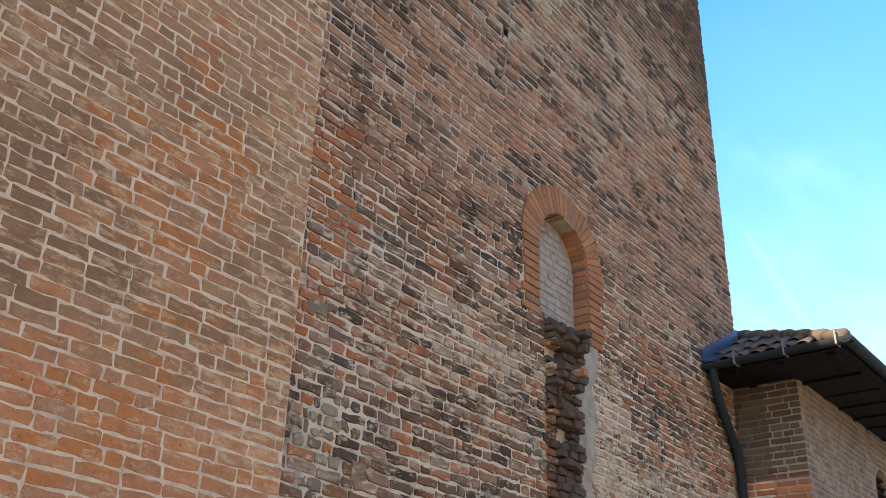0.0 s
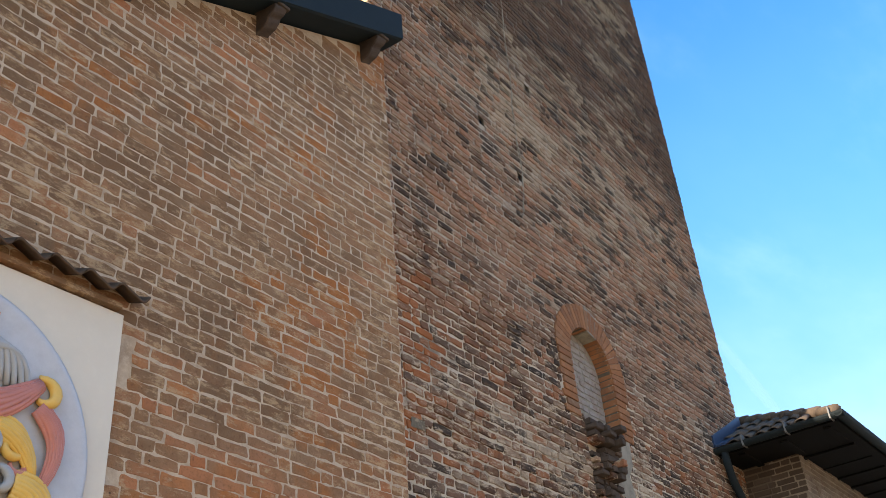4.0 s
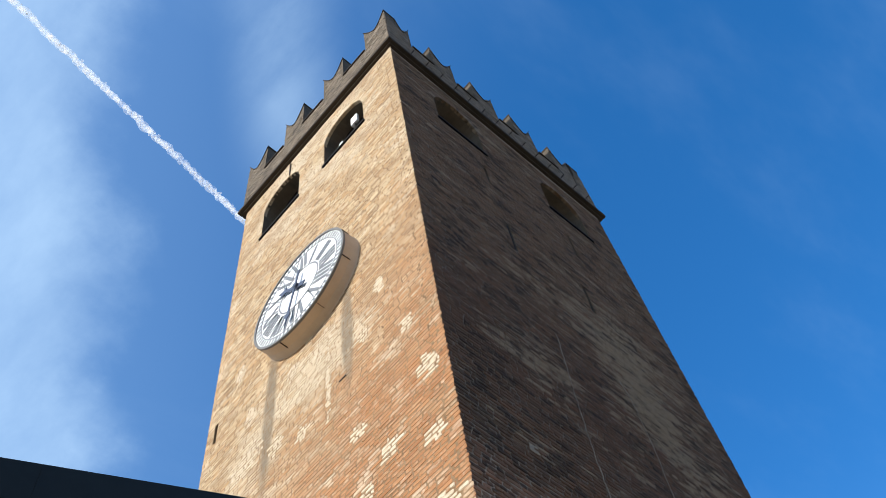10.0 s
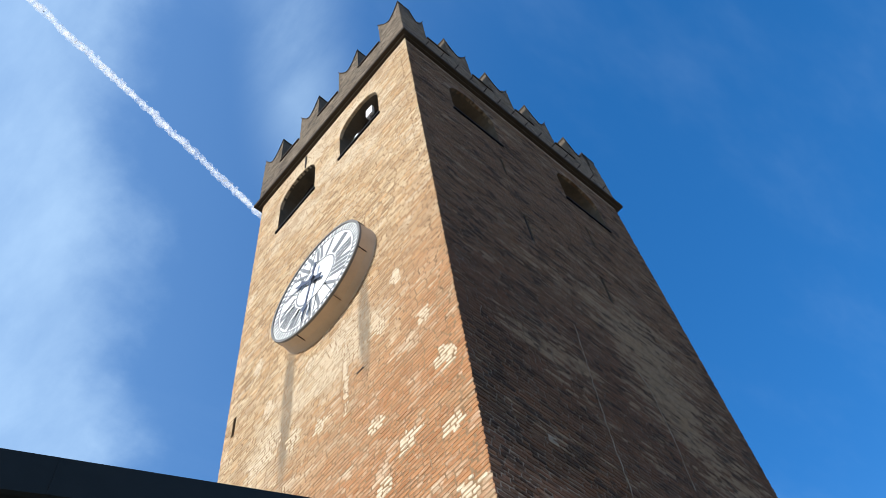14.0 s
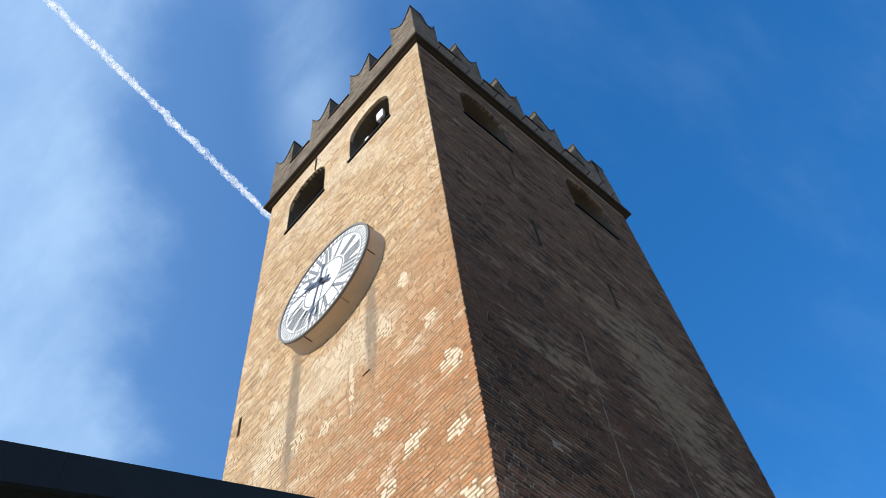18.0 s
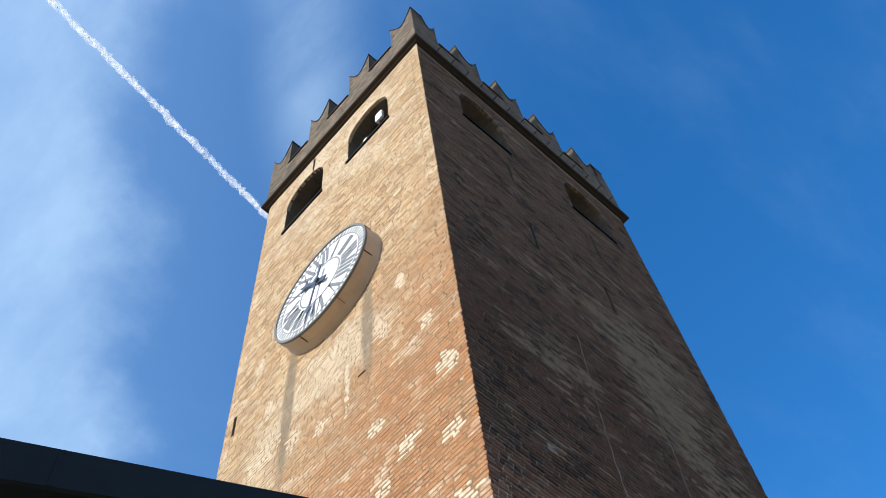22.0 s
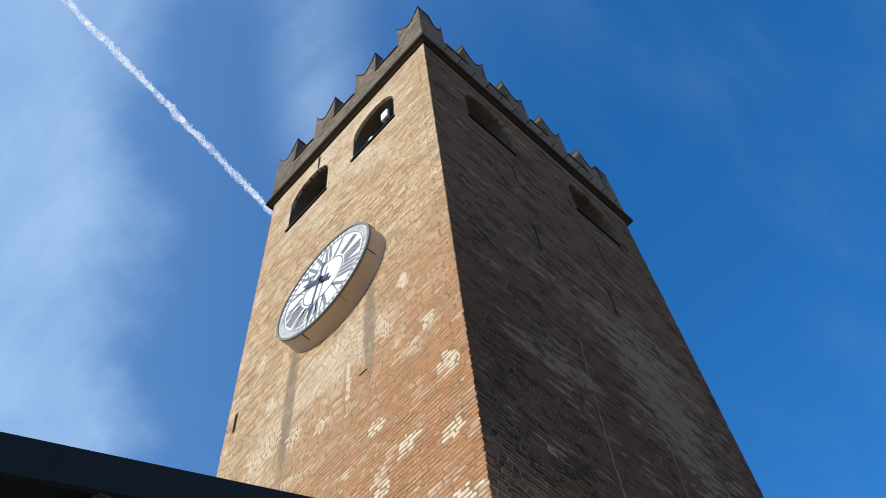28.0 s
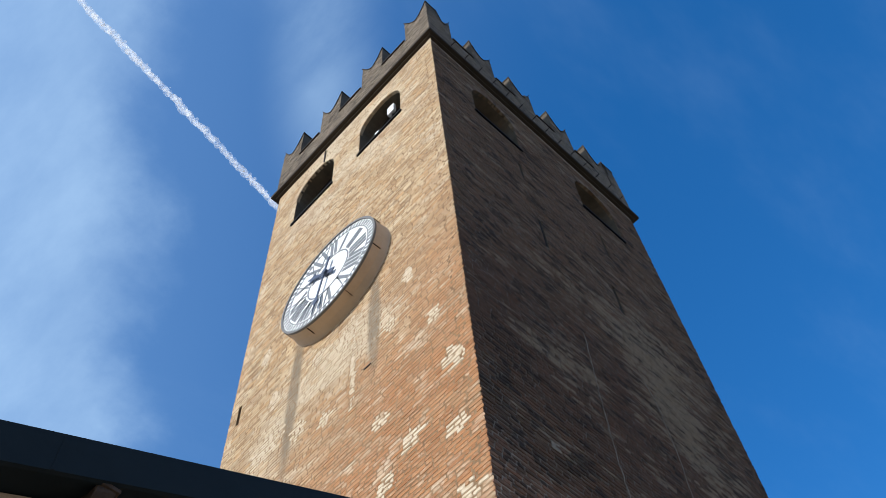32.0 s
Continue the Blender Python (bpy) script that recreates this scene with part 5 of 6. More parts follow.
for s in (1, -1):
    mir = lambda q: q if s > 0 else math.pi - q
    for mat, wide, line in ((RED_G, 0.085, ((0.10, 0.10), (0.34, 0.13), (0.58, 0.38))), (GOLD, 0.060, ((0.34, 0.08), (0.54, 0.06), (0.60, -0.16))),
                            (RED_G, 0.050, ((0.58, 0.24), (0.82, 0.08), (0.64, -0.24))), (GOLD, 0.075, ((0.50, -0.22), (0.74, -0.24), (0.68, -0.50))),
                            (RED_G, 0.045, ((0.48, -0.34), (0.58, -0.42), (0.60, -0.60))), (RED_G, 0.055, ((0.42, -0.54), (0.46, -0.74), (0.22, -0.78))),
                            (GOLD, 0.050, ((0.36, -0.60), (0.30, -0.74), (0.10, -0.74)))):
        mantle(*[(s * u, v) for u, v in line], wide, mat)
    for mat, dx, dz, r, turn in ((GOLD, 0.60, 0.32, 0.12, 1.9), (GOLD, 0.22, 0.28, 0.09, 2.4), (RED_G, 0.50, -0.12, 0.075, 0.6), (GOLD, 0.46, -0.02, 0.09, 0.2),
                                 (GOLD, 0.50, -0.54, 0.10, 1.2), (RED_G, 0.56, -0.42, 0.06, 2.6)):
        leaf(PX + s * dx, PZ + 0.07 + dz, r * 0.85, mir(turn), mat, "scroll", -s, wide=0.26)
    for dx, dz, r in ((0.30, -0.02, 0.10), (0.42, -0.20, 0.085)):
        leaf(PX + s * dx, PZ + 0.05 + dz, r, mir(2.2), GREY_G, "volute", -s, wide=0.26)
bm = bmesh.new()
bmesh.ops.create_uvsphere(bm, u_segments=20, v_segments=12, radius=1, matrix=Matrix.Translation((PX, face - 0.02, PZ + 0.44)) @ Matrix.Diagonal((0.13, 0.06, 0.22, 1)))
part("crest", bm, GREY_G, roundel, "grey glazed crest", True)
for s in (-1, 1):
    for i in range(8):
        bm = bmesh.new()
        u = 0.16 + 0.045 * i
        p0, p1, p2 = Vector((0.10, 0.03, 0.50)), Vector((u, 0.055, 0.88 - 0.018 * i)), Vector((u + 0.04, 0.026, 0.44 - 0.014 * i))
        pts = [p0 * (1 - f) ** 2 + p1 * 2 * f * (1 - f) + p2 * f * f for f in (q / 9 for q in range(10))]
        tube_points(bm, [(PX + s * p.x, face - p.y, PZ + p.z) for p in pts], lambda f: 0.030 * (1.1 - 0.5 * f), 7)
        part("plume", bm, GREY_G, roundel, smooth=True)
bm = bmesh.new()
for i in range(15):
    a = math.pi / 2 + (i - 7) * 0.06
    p, d = Vector((PX + 0.02, 0, PZ + 0.25)), Vector((math.cos(a), 0, math.sin(a)))
    tube_points(bm, [p + d * 0.47 + Vector((0, face - 0.03, 0)), p + d * 0.54 + Vector((0, face - 0.045, 0)), p + d * (0.59 + 0.012 * (i % 2)) + Vector((0, face - 0.04, 0))], lambda f: 0.020 * (1.1 - 0.7 * f), 6)
part("crown", bm, ORANGE_G, roundel, "small orange crown", True)

# little tile hood over the panel
hood = thing("tile_hood", "short row of curved brown roof tiles over the plaque", "tiles", (PX, HY, 4.95))
part("ledge", box((-5.0, HY - 0.07, 4.735), (-2.70, HY + 0.04, 4.775), None, 0.004), HOUSE_BRICK, hood, "thin brick ledge")


def half_pipe(x, y0, z0, y1, z1, r0, r1, t, cup, seg=8):
    """A curved clay tile between two ends; cup: +1 hump, -1 trough."""
    bm = bmesh.new()
    loops = []
    for (y, z, r) in ((y0, z0, r0), (y1, z1, r1)):
        outer = [(x + r * math.cos(a), y, z + cup * r * 0.62 * math.sin(a)) for a in (math.pi * i / seg for i in range(seg + 1))]
        inner = [(x + (r - t) * math.cos(a), y, z + cup * (r - t) * 0.62 * math.sin(a)) for a in (math.pi * i / seg for i in range(seg, -1, -1))]
        loops.append([bm.verts.new(p) for p in outer + inner])
    n = len(loops[0])
    for i in range(n):
        bm.faces.new((loops[0][i], loops[0][(i + 1) % n], loops[1][(i + 1) % n], loops[1][i]))
    for lp in (loops[0], loops[1]):
        for i in range(seg):
            bm.faces.new((lp[i], lp[i + 1], lp[n - 2 - i], lp[n - 1 - i]))
    bmesh.ops.recalc_face_normals(bm, faces=bm.faces)
    return bm


def wave_tile(x, zj, wide=0.25):
    """One S-shaped roof tile sloping out from the wall, with a rounded nose."""
    bm = bmesh.new()
    loops = []
    for y, dz in ((HY - 0.155, 0.0), (HY - 0.145, 0.004), (HY + 0.02, 0.075)):
        prof = [(x + wide * f / 14, 4.83 + zj + dz + 0.036 * math.sin(2 * math.pi * f / 13.4 + 0.6 * math.sin(2 * math.pi * f / 13.4)) + 0.006 * f / 14) for f in range(15)]
        loops.append([bm.verts.new((u, y, z)) for u, z in prof] + [bm.verts.new((u, y, z - 0.019)) for u, z in reversed(prof)])
    n = len(loops[0])
    for p0, p1 in zip(loops, loops[1:]):
        for q in range(n):
            bm.faces.new((p0[q], p0[(q + 1) % n], p1[(q + 1) % n], p1[q]))
    for lp in (loops[0], loops[-1]):
        for q in range(14):
            bm.faces.new((lp[q], lp[q + 1], lp[n - 2 - q], lp[n - 1 - q]))
    bmesh.ops.recalc_face_normals(bm, faces=bm.faces)
    return bm


for i in range(11):
    part("tile", wave_tile(-5.19 + i * 0.238, rng.uniform(-0.006, 0.006)), TILE_RED, hood, smooth=True)

# ---- corner turret ----
TX0, TX1, TY = 8.14, 15.5, -0.86
turret = thing("corner_turret", "brick corner building with a low hipped tile roof", "building")
t_left = lambda u, z: Vector((TX0, u, z))
t_front = lambda u, z: Vector((u, TY, z))
WIN = arch_loop(11.1, 11.98, 4.55, 5.55, 10)
SLOT = [(12.8, 2.02), (13.15, 2.02), (13.15, 2.68), (12.8, 2.68)]
t_holes = [[(-0.27, 4.28), (-0.12, 4.28), (-0.12, 4.42), (-0.27, 4.42)], [(-0.12, 3.5), (-0.02, 3.5), (-0.02, 3.64), (-0.12, 3.64)],
           [(-0.24, 2.16), (-0.06, 2.16), (-0.06, 2.3), (-0.24, 2.3)]]
f_holes = [[(x, z), (x + w, z), (x + w, z + 0.15), (x, z + 0.15)] for x, z, w in
           ((8.95, 4.62, 0.2), (8.9, 3.3, 0.18), (10.3, 3.5, 0.2), (12.4, 3.6, 0.22), (10.2, 2.6, 0.25), (9.3, 2.25, 0.3), (14.4, 2.1, 0.25))]
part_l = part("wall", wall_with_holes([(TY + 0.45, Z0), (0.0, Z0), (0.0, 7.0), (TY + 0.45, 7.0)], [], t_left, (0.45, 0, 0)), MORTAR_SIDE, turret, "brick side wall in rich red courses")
part_f = part("wall", wall_with_holes([(TX0, Z0), (TX1, Z0), (TX1, 7.0), (TX0, 7.0)], [WIN, SLOT] + f_holes, t_front, (0, 0.45, 0)), MORTAR_DARK, turret, "brown brick front with a narrow arched window")
part("wall", box((TX1 - 0.45, TY + 0.45, Z0), (TX1, 6.0, 7.0)), MORTAR_DARK, turret)
part("wall", box((W, 5.55, Z0), (TX1 - 0.45, 6.0, 7.0)), MORTAR_DARK, turret)
part("floor", box((TX0 + 0.45, TY + 0.45, 3.2), (TX1 - 0.45, 5.5, 3.4)), WOOD, turret)
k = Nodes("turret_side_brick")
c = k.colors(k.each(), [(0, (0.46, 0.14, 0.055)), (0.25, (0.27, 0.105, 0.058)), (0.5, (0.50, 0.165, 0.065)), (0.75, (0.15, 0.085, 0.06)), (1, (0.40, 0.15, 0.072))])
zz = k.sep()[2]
# Top courses are darker brick, deepened further with painted shade below the eaves.
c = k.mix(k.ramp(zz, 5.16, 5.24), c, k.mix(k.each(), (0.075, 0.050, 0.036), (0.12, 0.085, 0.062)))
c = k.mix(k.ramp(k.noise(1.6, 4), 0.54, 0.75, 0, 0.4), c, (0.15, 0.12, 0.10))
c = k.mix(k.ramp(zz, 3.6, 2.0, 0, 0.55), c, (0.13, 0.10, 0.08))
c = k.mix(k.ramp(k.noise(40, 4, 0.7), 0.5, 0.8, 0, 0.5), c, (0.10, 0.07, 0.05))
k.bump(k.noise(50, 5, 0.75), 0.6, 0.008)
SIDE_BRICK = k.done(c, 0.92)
k = Nodes("turret_front_brick")
c = k.colors(k.each(), [(0, (0.27, 0.118, 0.068)), (0.3, (0.18, 0.096, 0.066)), (0.6, (0.33, 0.136, 0.075)), (1, (0.21, 0.125, 0.088))])
xx, _, zz = k.sep()
hi = k.ramp(k.math("ADD", zz, k.math("MULTIPLY", k.noise(0.9, 3), 0.7)), 4.35, 4.75)
grime = k.mix(k.ramp(k.noise(5, 6, 0.7), 0.42, 0.62), (0.155, 0.115, 0.085), (0.27, 0.215, 0.165))
grime = k.mix(k.ramp(k.noise(16, 5, 0.7, (1, 1, 1), 2.0), 0.56, 0.7, 0, 0.8), grime, (0.35, 0.295, 0.235))
c = k.mix(k.math("MULTIPLY", hi, 0.88), c, grime)
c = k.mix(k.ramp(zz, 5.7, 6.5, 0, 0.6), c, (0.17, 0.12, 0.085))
box_x = k.math("MULTIPLY", k.ramp(k.math("ADD", xx, k.math("MULTIPLY", k.noise(3, 2), 0.5)), 11.12, 11.22), k.ramp(k.math("ADD", xx, k.math("MULTIPLY", k.noise(3, 2), 0.5)), 13.85, 13.7))
c = k.mix(k.math("MULTIPLY", box_x, k.ramp(k.math("ADD", zz, k.math("MULTIPLY", k.noise(5, 2), 0.2)), 2.16, 2.1)), c, k.mix(k.each(), (0.36, 0.285, 0.215), (0.25, 0.18, 0.13)))
c = k.mix(k.math("MULTIPLY", spots(k, (9.45, TY, 1.5), (0.22, 3, 0.9), 0.2), 0.8), c, (0.055, 0.045, 0.038))
c = k.mix(k.ramp(k.noise(1.4, 5), 0.52, 0.7, 0, 0.6), c, (0.10, 0.085, 0.075))
k.bump(k.noise(50, 5, 0.75), 0.6, 0.008)
FRONT_BRICK = k.done(c, 0.92)
rows = lay_bricks(TY, 0.0, 0.3, 6.6, 0.089, 0.070, 0.26, clear_of(t_holes), rng, 0.014)
lower = [r for r in rows if 3.0 < r[1] < 5.3][:140]
cs = set(lower)
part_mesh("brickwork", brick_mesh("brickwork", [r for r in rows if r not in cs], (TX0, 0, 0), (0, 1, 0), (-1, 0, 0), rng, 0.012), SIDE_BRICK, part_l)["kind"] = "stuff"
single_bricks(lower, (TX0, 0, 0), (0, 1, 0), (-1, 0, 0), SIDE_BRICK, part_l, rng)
rows = lay_bricks(TX0, TX1, 0.3, 6.6, 0.089, 0.070, 0.26, clear_of([WIN, SLOT] + f_holes), rng, 0.014)
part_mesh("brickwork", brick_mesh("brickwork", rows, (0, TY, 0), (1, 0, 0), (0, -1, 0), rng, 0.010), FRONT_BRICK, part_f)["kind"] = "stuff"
# The wall is uncut here; dark plates paint the shade of its holes.
for lp in t_holes:
    (a, b), _, (c2, d2), _ = lp
    part("putlog_hole", box((TX0 - 0.004, a, b), (TX0 + 0.01, c2, d2)), IRON, turret, "dark plate painting the shade of a scaffold hole")
lou = part("window", extrude_outline(arch_loop(11.1, 11.98, 4.55, 5.55, 10), lambda u, z: Vector((u, TY + 0.12, z)), (0, 0.03, 0)), WOOD, turret, "narrow arched window, dark inside")
for i in range(12):
    z = 4.6 + i * 0.115
    part("slat", box((11.13, TY + 0.07, z), (11.95, TY + 0.115, z + 0.03), None, 0.003), BROWN_WOOD, lou)
part("iron_anchor", box((TX0 - 0.05, -0.42, 3.05), (TX0 - 0.015, -0.385, 3.82), None, 0.004), IRON, turret, "upright iron wall anchor")
# eaves: soffit, gutter on two sides, hipped tiles
GX, GY, GXE = 7.28, -1.74, 16.8
GZ = 6.43
soff = bmesh.new()
v = [soff.verts.new(p) for p in ((GX + 0.03, 0.0, GZ), (GX + 0.03, GY + 0.03, GZ), (GXE, GY + 0.03, GZ), (GXE, 6.9, GZ), (W + 0.02, 6.9, GZ), (W + 0.02, 0.0, GZ))]
soff.faces.new(v)
r = bmesh.ops.extrude_face_region(soff, geom=list(soff.faces))
bmesh.ops.translate(soff, verts=[q for q in r["geom"] if isinstance(q, bmesh.types.BMVert)], vec=(0, 0, 0.06))
bmesh.ops.recalc_face_normals(soff, faces=soff.faces)
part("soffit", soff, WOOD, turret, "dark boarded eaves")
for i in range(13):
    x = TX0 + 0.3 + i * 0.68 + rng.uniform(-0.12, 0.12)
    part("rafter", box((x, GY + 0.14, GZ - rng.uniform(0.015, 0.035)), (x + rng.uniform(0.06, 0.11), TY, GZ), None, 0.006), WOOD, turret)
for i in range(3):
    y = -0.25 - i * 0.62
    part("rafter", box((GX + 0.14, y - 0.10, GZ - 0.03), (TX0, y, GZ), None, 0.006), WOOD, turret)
PITCH = 0.52
bm = bmesh.new()
ay = 2.55
P = [(GX, 0.0, GZ + 0.06), (GX, GY, GZ + 0.06), (GXE, GY, GZ + 0.06), (GXE, 6.95, GZ + 0.06)]
hz = GZ + 0.06 + PITCH * (ay - GY)
va, vb, vc, vd = [bm.verts.new(p) for p in P]
top1, top2 = bm.verts.new((GX + (ay - GY), ay, hz)), bm.verts.new((GXE - (ay - GY), ay, hz))
wl_ = bm.verts.new((W, 0.0, GZ + 0.06 + PITCH * (W - GX)))
bm.faces.new((va, vb, top1, wl_))
bm.faces.new((vb, vc, top2, top1)), bm.faces.new((vc, vd, top2))
bmesh.ops.solidify(bm, geom=list(bm.faces), thickness=0.05)
part("roof", bm, TILE, turret, "hipped roof deck under clay tiles")


def slope_tiles(x0, y0, z0, across, upward, rise, count, rows, length, limit, mat):
    """Courses of humped tiles up a slope; across: step along the eave, upward: step up the plan."""
    ac, up = Vector(across), Vector(upward)
    q = Matrix((ac, up, Vector((0, 0, 1)))).transposed().to_4x4()
    protos = []
    for s in range(4):
        bm = half_pipe(0, 0, 0, length * 1.12, rise * length * 1.12, 0.095, 0.075, 0.018, 1, 7)
        bm.transform(q)
        me = bpy.data.meshes.new("tile")
        bm.to_mesh(me), bm.free()
        me.materials.append(mat)
        for p in me.polygons:
            p.use_smooth = True
        protos.append(me)
    for j in range(rows):
        for i in range(count):
            p = Vector((x0, y0, z0)) + ac * (i * 0.2 + rng.uniform(-0.012, 0.012)) + up * (j * length - 0.02)
            if not limit(p):
                continue
            p.z += rise * (j * length) + 0.045 + 0.012 * (j % 2) + rng.uniform(-0.006, 0.006)
            ob = new("tile", rng.choice(protos))
            ob.parent, ob.location = turret, p


slope_tiles(GX, -0.06, GZ + 0.06, (0, -1, 0), (1, 0, 0), PITCH, 10, 9, 0.33, lambda p: p.x - GX + 0.36 < p.y - GY and p.x < 8.3, TILE)
slope_tiles(GX + 0.15, GY, GZ + 0.06, (1, 0, 0), (0, 1, 0), PITCH, 46, 3, 0.33, lambda p: p.y - GY + 0.3 < p.x - GX and p.x < GXE - 0.1, TILE)
for i in range(12):
    a0, a1 = 0.30 * i - 0.02, 0.30 * (i + 1.2)
    bm = bmesh.new()
    tube_points(bm, [(GX + a0, GY + a0, GZ + 0.135 + PITCH * a0), (GX + a1, GY + a1, GZ + 0.115 + PITCH * a1)], lambda f: 0.085 - 0.02 * f, 9)
    part("hip_tile", bm, TILE, turret, smooth=True)


def gutter(a, b, out, mat):
    bm = bmesh.new()
    a, b, o = Vector(a), Vector(b), Vector(out)
    loops = []
    for p in (a, b):
        pts = [p + o * (0.075 * math.cos(t)) + Vector((0, 0, 0.075 * math.sin(t))) for t in (math.pi + math.pi * i / 8 for i in range(9))]
        pts += [p + o * (0.065 * math.cos(t)) + Vector((0, 0, 0.068 * math.sin(t) + 0.004)) for t in (2 * math.pi - math.pi * i / 8 for i in range(9))]
        loops.append([bm.verts.new(q) for q in pts])
    n = len(loops[0])
    for i in range(n):
        bm.faces.new((loops[0][i], loops[0][(i + 1) % n], loops[1][(i + 1) % n], loops[1][i]))
    bm.faces.new(loops[0][::-1]), bm.faces.new(loops[1])
    bmesh.ops.recalc_face_normals(bm, faces=bm.faces)
    return bm


gut = part("gutter", gutter((GX - 0.05, 0.0, GZ + 0.08), (GX - 0.05, GY - 0.12, GZ + 0.08), (1, 0, 0), ZINC), ZINC, turret, "dark metal gutter")
part("gutter", gutter((GX - 0.12, GY - 0.05, GZ + 0.08), (GXE + 0.45, GY - 0.05, GZ + 0.08), (0, 1, 0), ZINC), ZINC, turret, "dark metal gutter")
for i in range(3):
    y = -0.45 - i * 0.62
    part("bracket", box((GX - 0.13, y, GZ - 0.0), (GX + 0.03, y + 0.02, GZ + 0.165)), RIM, gut, "pale gutter bracket")
# the eaves climb a little towards the far end
for ob in turret.children:
    if ob.name.split(".")[0] in ("soffit", "rafter", "roof", "gutter", "hip_tile"):
        for v in ob.data.vertices:
            v.co.z += 0.021 * (v.co.x - GX)
    elif ob.name.split(".")[0] == "tile":
        ob.location.z += 0.021 * (ob.location.x - GX)
# flashing against the tower and the downpipe
part("flashing", extrude_outline([(GX - 0.1, GZ + 0.1), (W + 0.03, GZ + 0.12 + PITCH * (W - GX)), (W + 0.03, GZ + 0.36 + PITCH * (W - GX)), (GX - 0.1, GZ + 0.28)],
                                 lambda u, z: Vector((u, -0.035, z)), (0, 0.03, 0)), BLUE_FLASH, turret, "blue-grey metal flashing")
part("flashing", extrude_outline([(GX - 0.1, GZ + 0.1), (W + 0.03, GZ + 0.12 + PITCH * (W - GX)), (W + 0.03, GZ + 0.15 + PITCH * (W - GX)), (GX - 0.1, GZ + 0.13)],
                                 lambda u, z: Vector((u, -0.2, z)), (0, 0.18, 0)), BLUE_FLASH, turret)
pipe = thing("downpipe", "dark metal rainwater pipe in the corner of tower and turret", "pipe", (7.9, -0.08, 0))
bm = bmesh.new()
tube_points(bm, [(GX - 0.03, -0.12, GZ + 0.02), (GX - 0.0, -0.12, GZ - 0.16), (GX + 0.1, -0.10, GZ - 0.32), (7.82, -0.085, 5.62), (7.9, -0.085, 5.45), (7.92, -0.085, 5.2), (7.92, -0.085, 0.0)], 0.055, 12)
part("pipe", bm, ZINC, pipe, smooth=True)
for z in (1.2, 2.9, 4.6):
    part("clamp", box((7.85, -0.15, z), (7.99, 0.0, z + 0.035), None, 0.004), ZINC, pipe)

# ---- low parapet wall in front of the niche ----
par = thing("parapet_wall", "low brick parapet wall with an upright brick coping", "wall")
line = [Vector((3.72, 0.0, 0)), Vector((4.44, -2.1, 0)), Vector((5.72, -4.3, 0)), Vector((7.6, -7.4, 0))]
PZT = 0.80
for a, b in zip(line, line[1:]):
    d = (b - a).normalized()
    nrm = Vector((d.y, -d.x, 0))
    ln = (b - a).length
    bm = bmesh.new()
    for s in (0,):
        pts = [a - nrm * -0.0, b, b + nrm * -0.34, a + nrm * -0.34]
        vs = [bm.verts.new((p.x, p.y, Z0)) for p in pts]
        bm.faces.new(vs)
        r = bmesh.ops.extrude_face_region(bm, geom=list(bm.faces))
        bmesh.ops.translate(bm, verts=[q for q in r["geom"] if isinstance(q, bmesh.types.BMVert)], vec=(0, 0, PZT - 0.15 - Z0))
    bmesh.ops.recalc_face_normals(bm, faces=bm.faces)
    part("wall", bm, PARAPET, par, "mottled brick parapet side")
    rr = lay_bricks(0.0, ln, EARTH, PZT - 0.24, 0.085, 0.070, 0.25, lambda u, z, w: True, rng, 0.012, 0.05)
    part_mesh("brickwork", brick_mesh("brickwork", rr, a, d, nrm, rng, 0.008, 0.006, 0.006, 0.0, 0.01), HOUSE_BRICK, par, "mottled parapet bricks")["kind"] = "stuff"
    s = 0.0
    while s < ln - 0.03:
        w = rng.uniform(0.055, 0.07)
        m = Matrix.Translation(a + d * s) @ Matrix((d, -nrm, Vector((0, 0, 1)))).transposed().to_4x4()
        part("coping_brick", box((0.004, -0.05 + rng.uniform(-0.008, 0.008), PZT - 0.152), (w - 0.006, 0.38, PZT + rng.uniform(-0.012, 0.008)), m, 0.008), COPING, par)
        s += w
for i, (h, off) in enumerate(((0.585, 0.10),)):
    hr = thing("wall_pipe", "thin pale conduit clipped along the parapet wall", "pipe", (4, -1, 0.58))
    bm = bmesh.new()
    nn = [Vector((d.y, -d.x, 0)) for d in ((b - a).normalized() for a, b in zip(line, line[1:]))]
    tube_points(bm, [line[0] + nn[0] * -0.0 + Vector((-0.08, -0.03, h)), line[1] + Vector((-0.09, -0.03, h)), line[2] + Vector((-0.09, -0.04, h)), line[3] + Vector((-0.09, -0.04, h))], 0.016, 8)
    part("pipe", bm, STEEL, hr, smooth=True)

# bent steel handrail on the tower by the parapet
rail = thing("handrail", "bent galvanised tube railing fixed to the tower", "railing", (3.75, -0.1, 0.6))
bm = bmesh.new()
tube_points(bm, [(3.74, -0.12, 0.56), (3.72, -0.12, 0.64), (3.72, -0.12, 1.52), (3.75, -0.12, 1.565), (3.80, -0.12, 1.575), (4.6, -0.11, 1.57), (5.2, -0.10, 1.53), (6.1, -0.06, 1.44), (6.1, 0.03, 1.44)], 0.016, 8)
part("tube", bm, STEEL, rail, smooth=True)
bm = bmesh.new()
tube_points(bm, [(4.25, -0.12, 0.78), (4.25, -0.12, 1.56)], 0.014, 8)
part("post", bm, STEEL, rail, smooth=True)
for z in (0.75, 1.1, 1.45):
    part("clip", box((3.70, -0.12, z), (3.74, 0.02, z + 0.03)), IRON, rail)

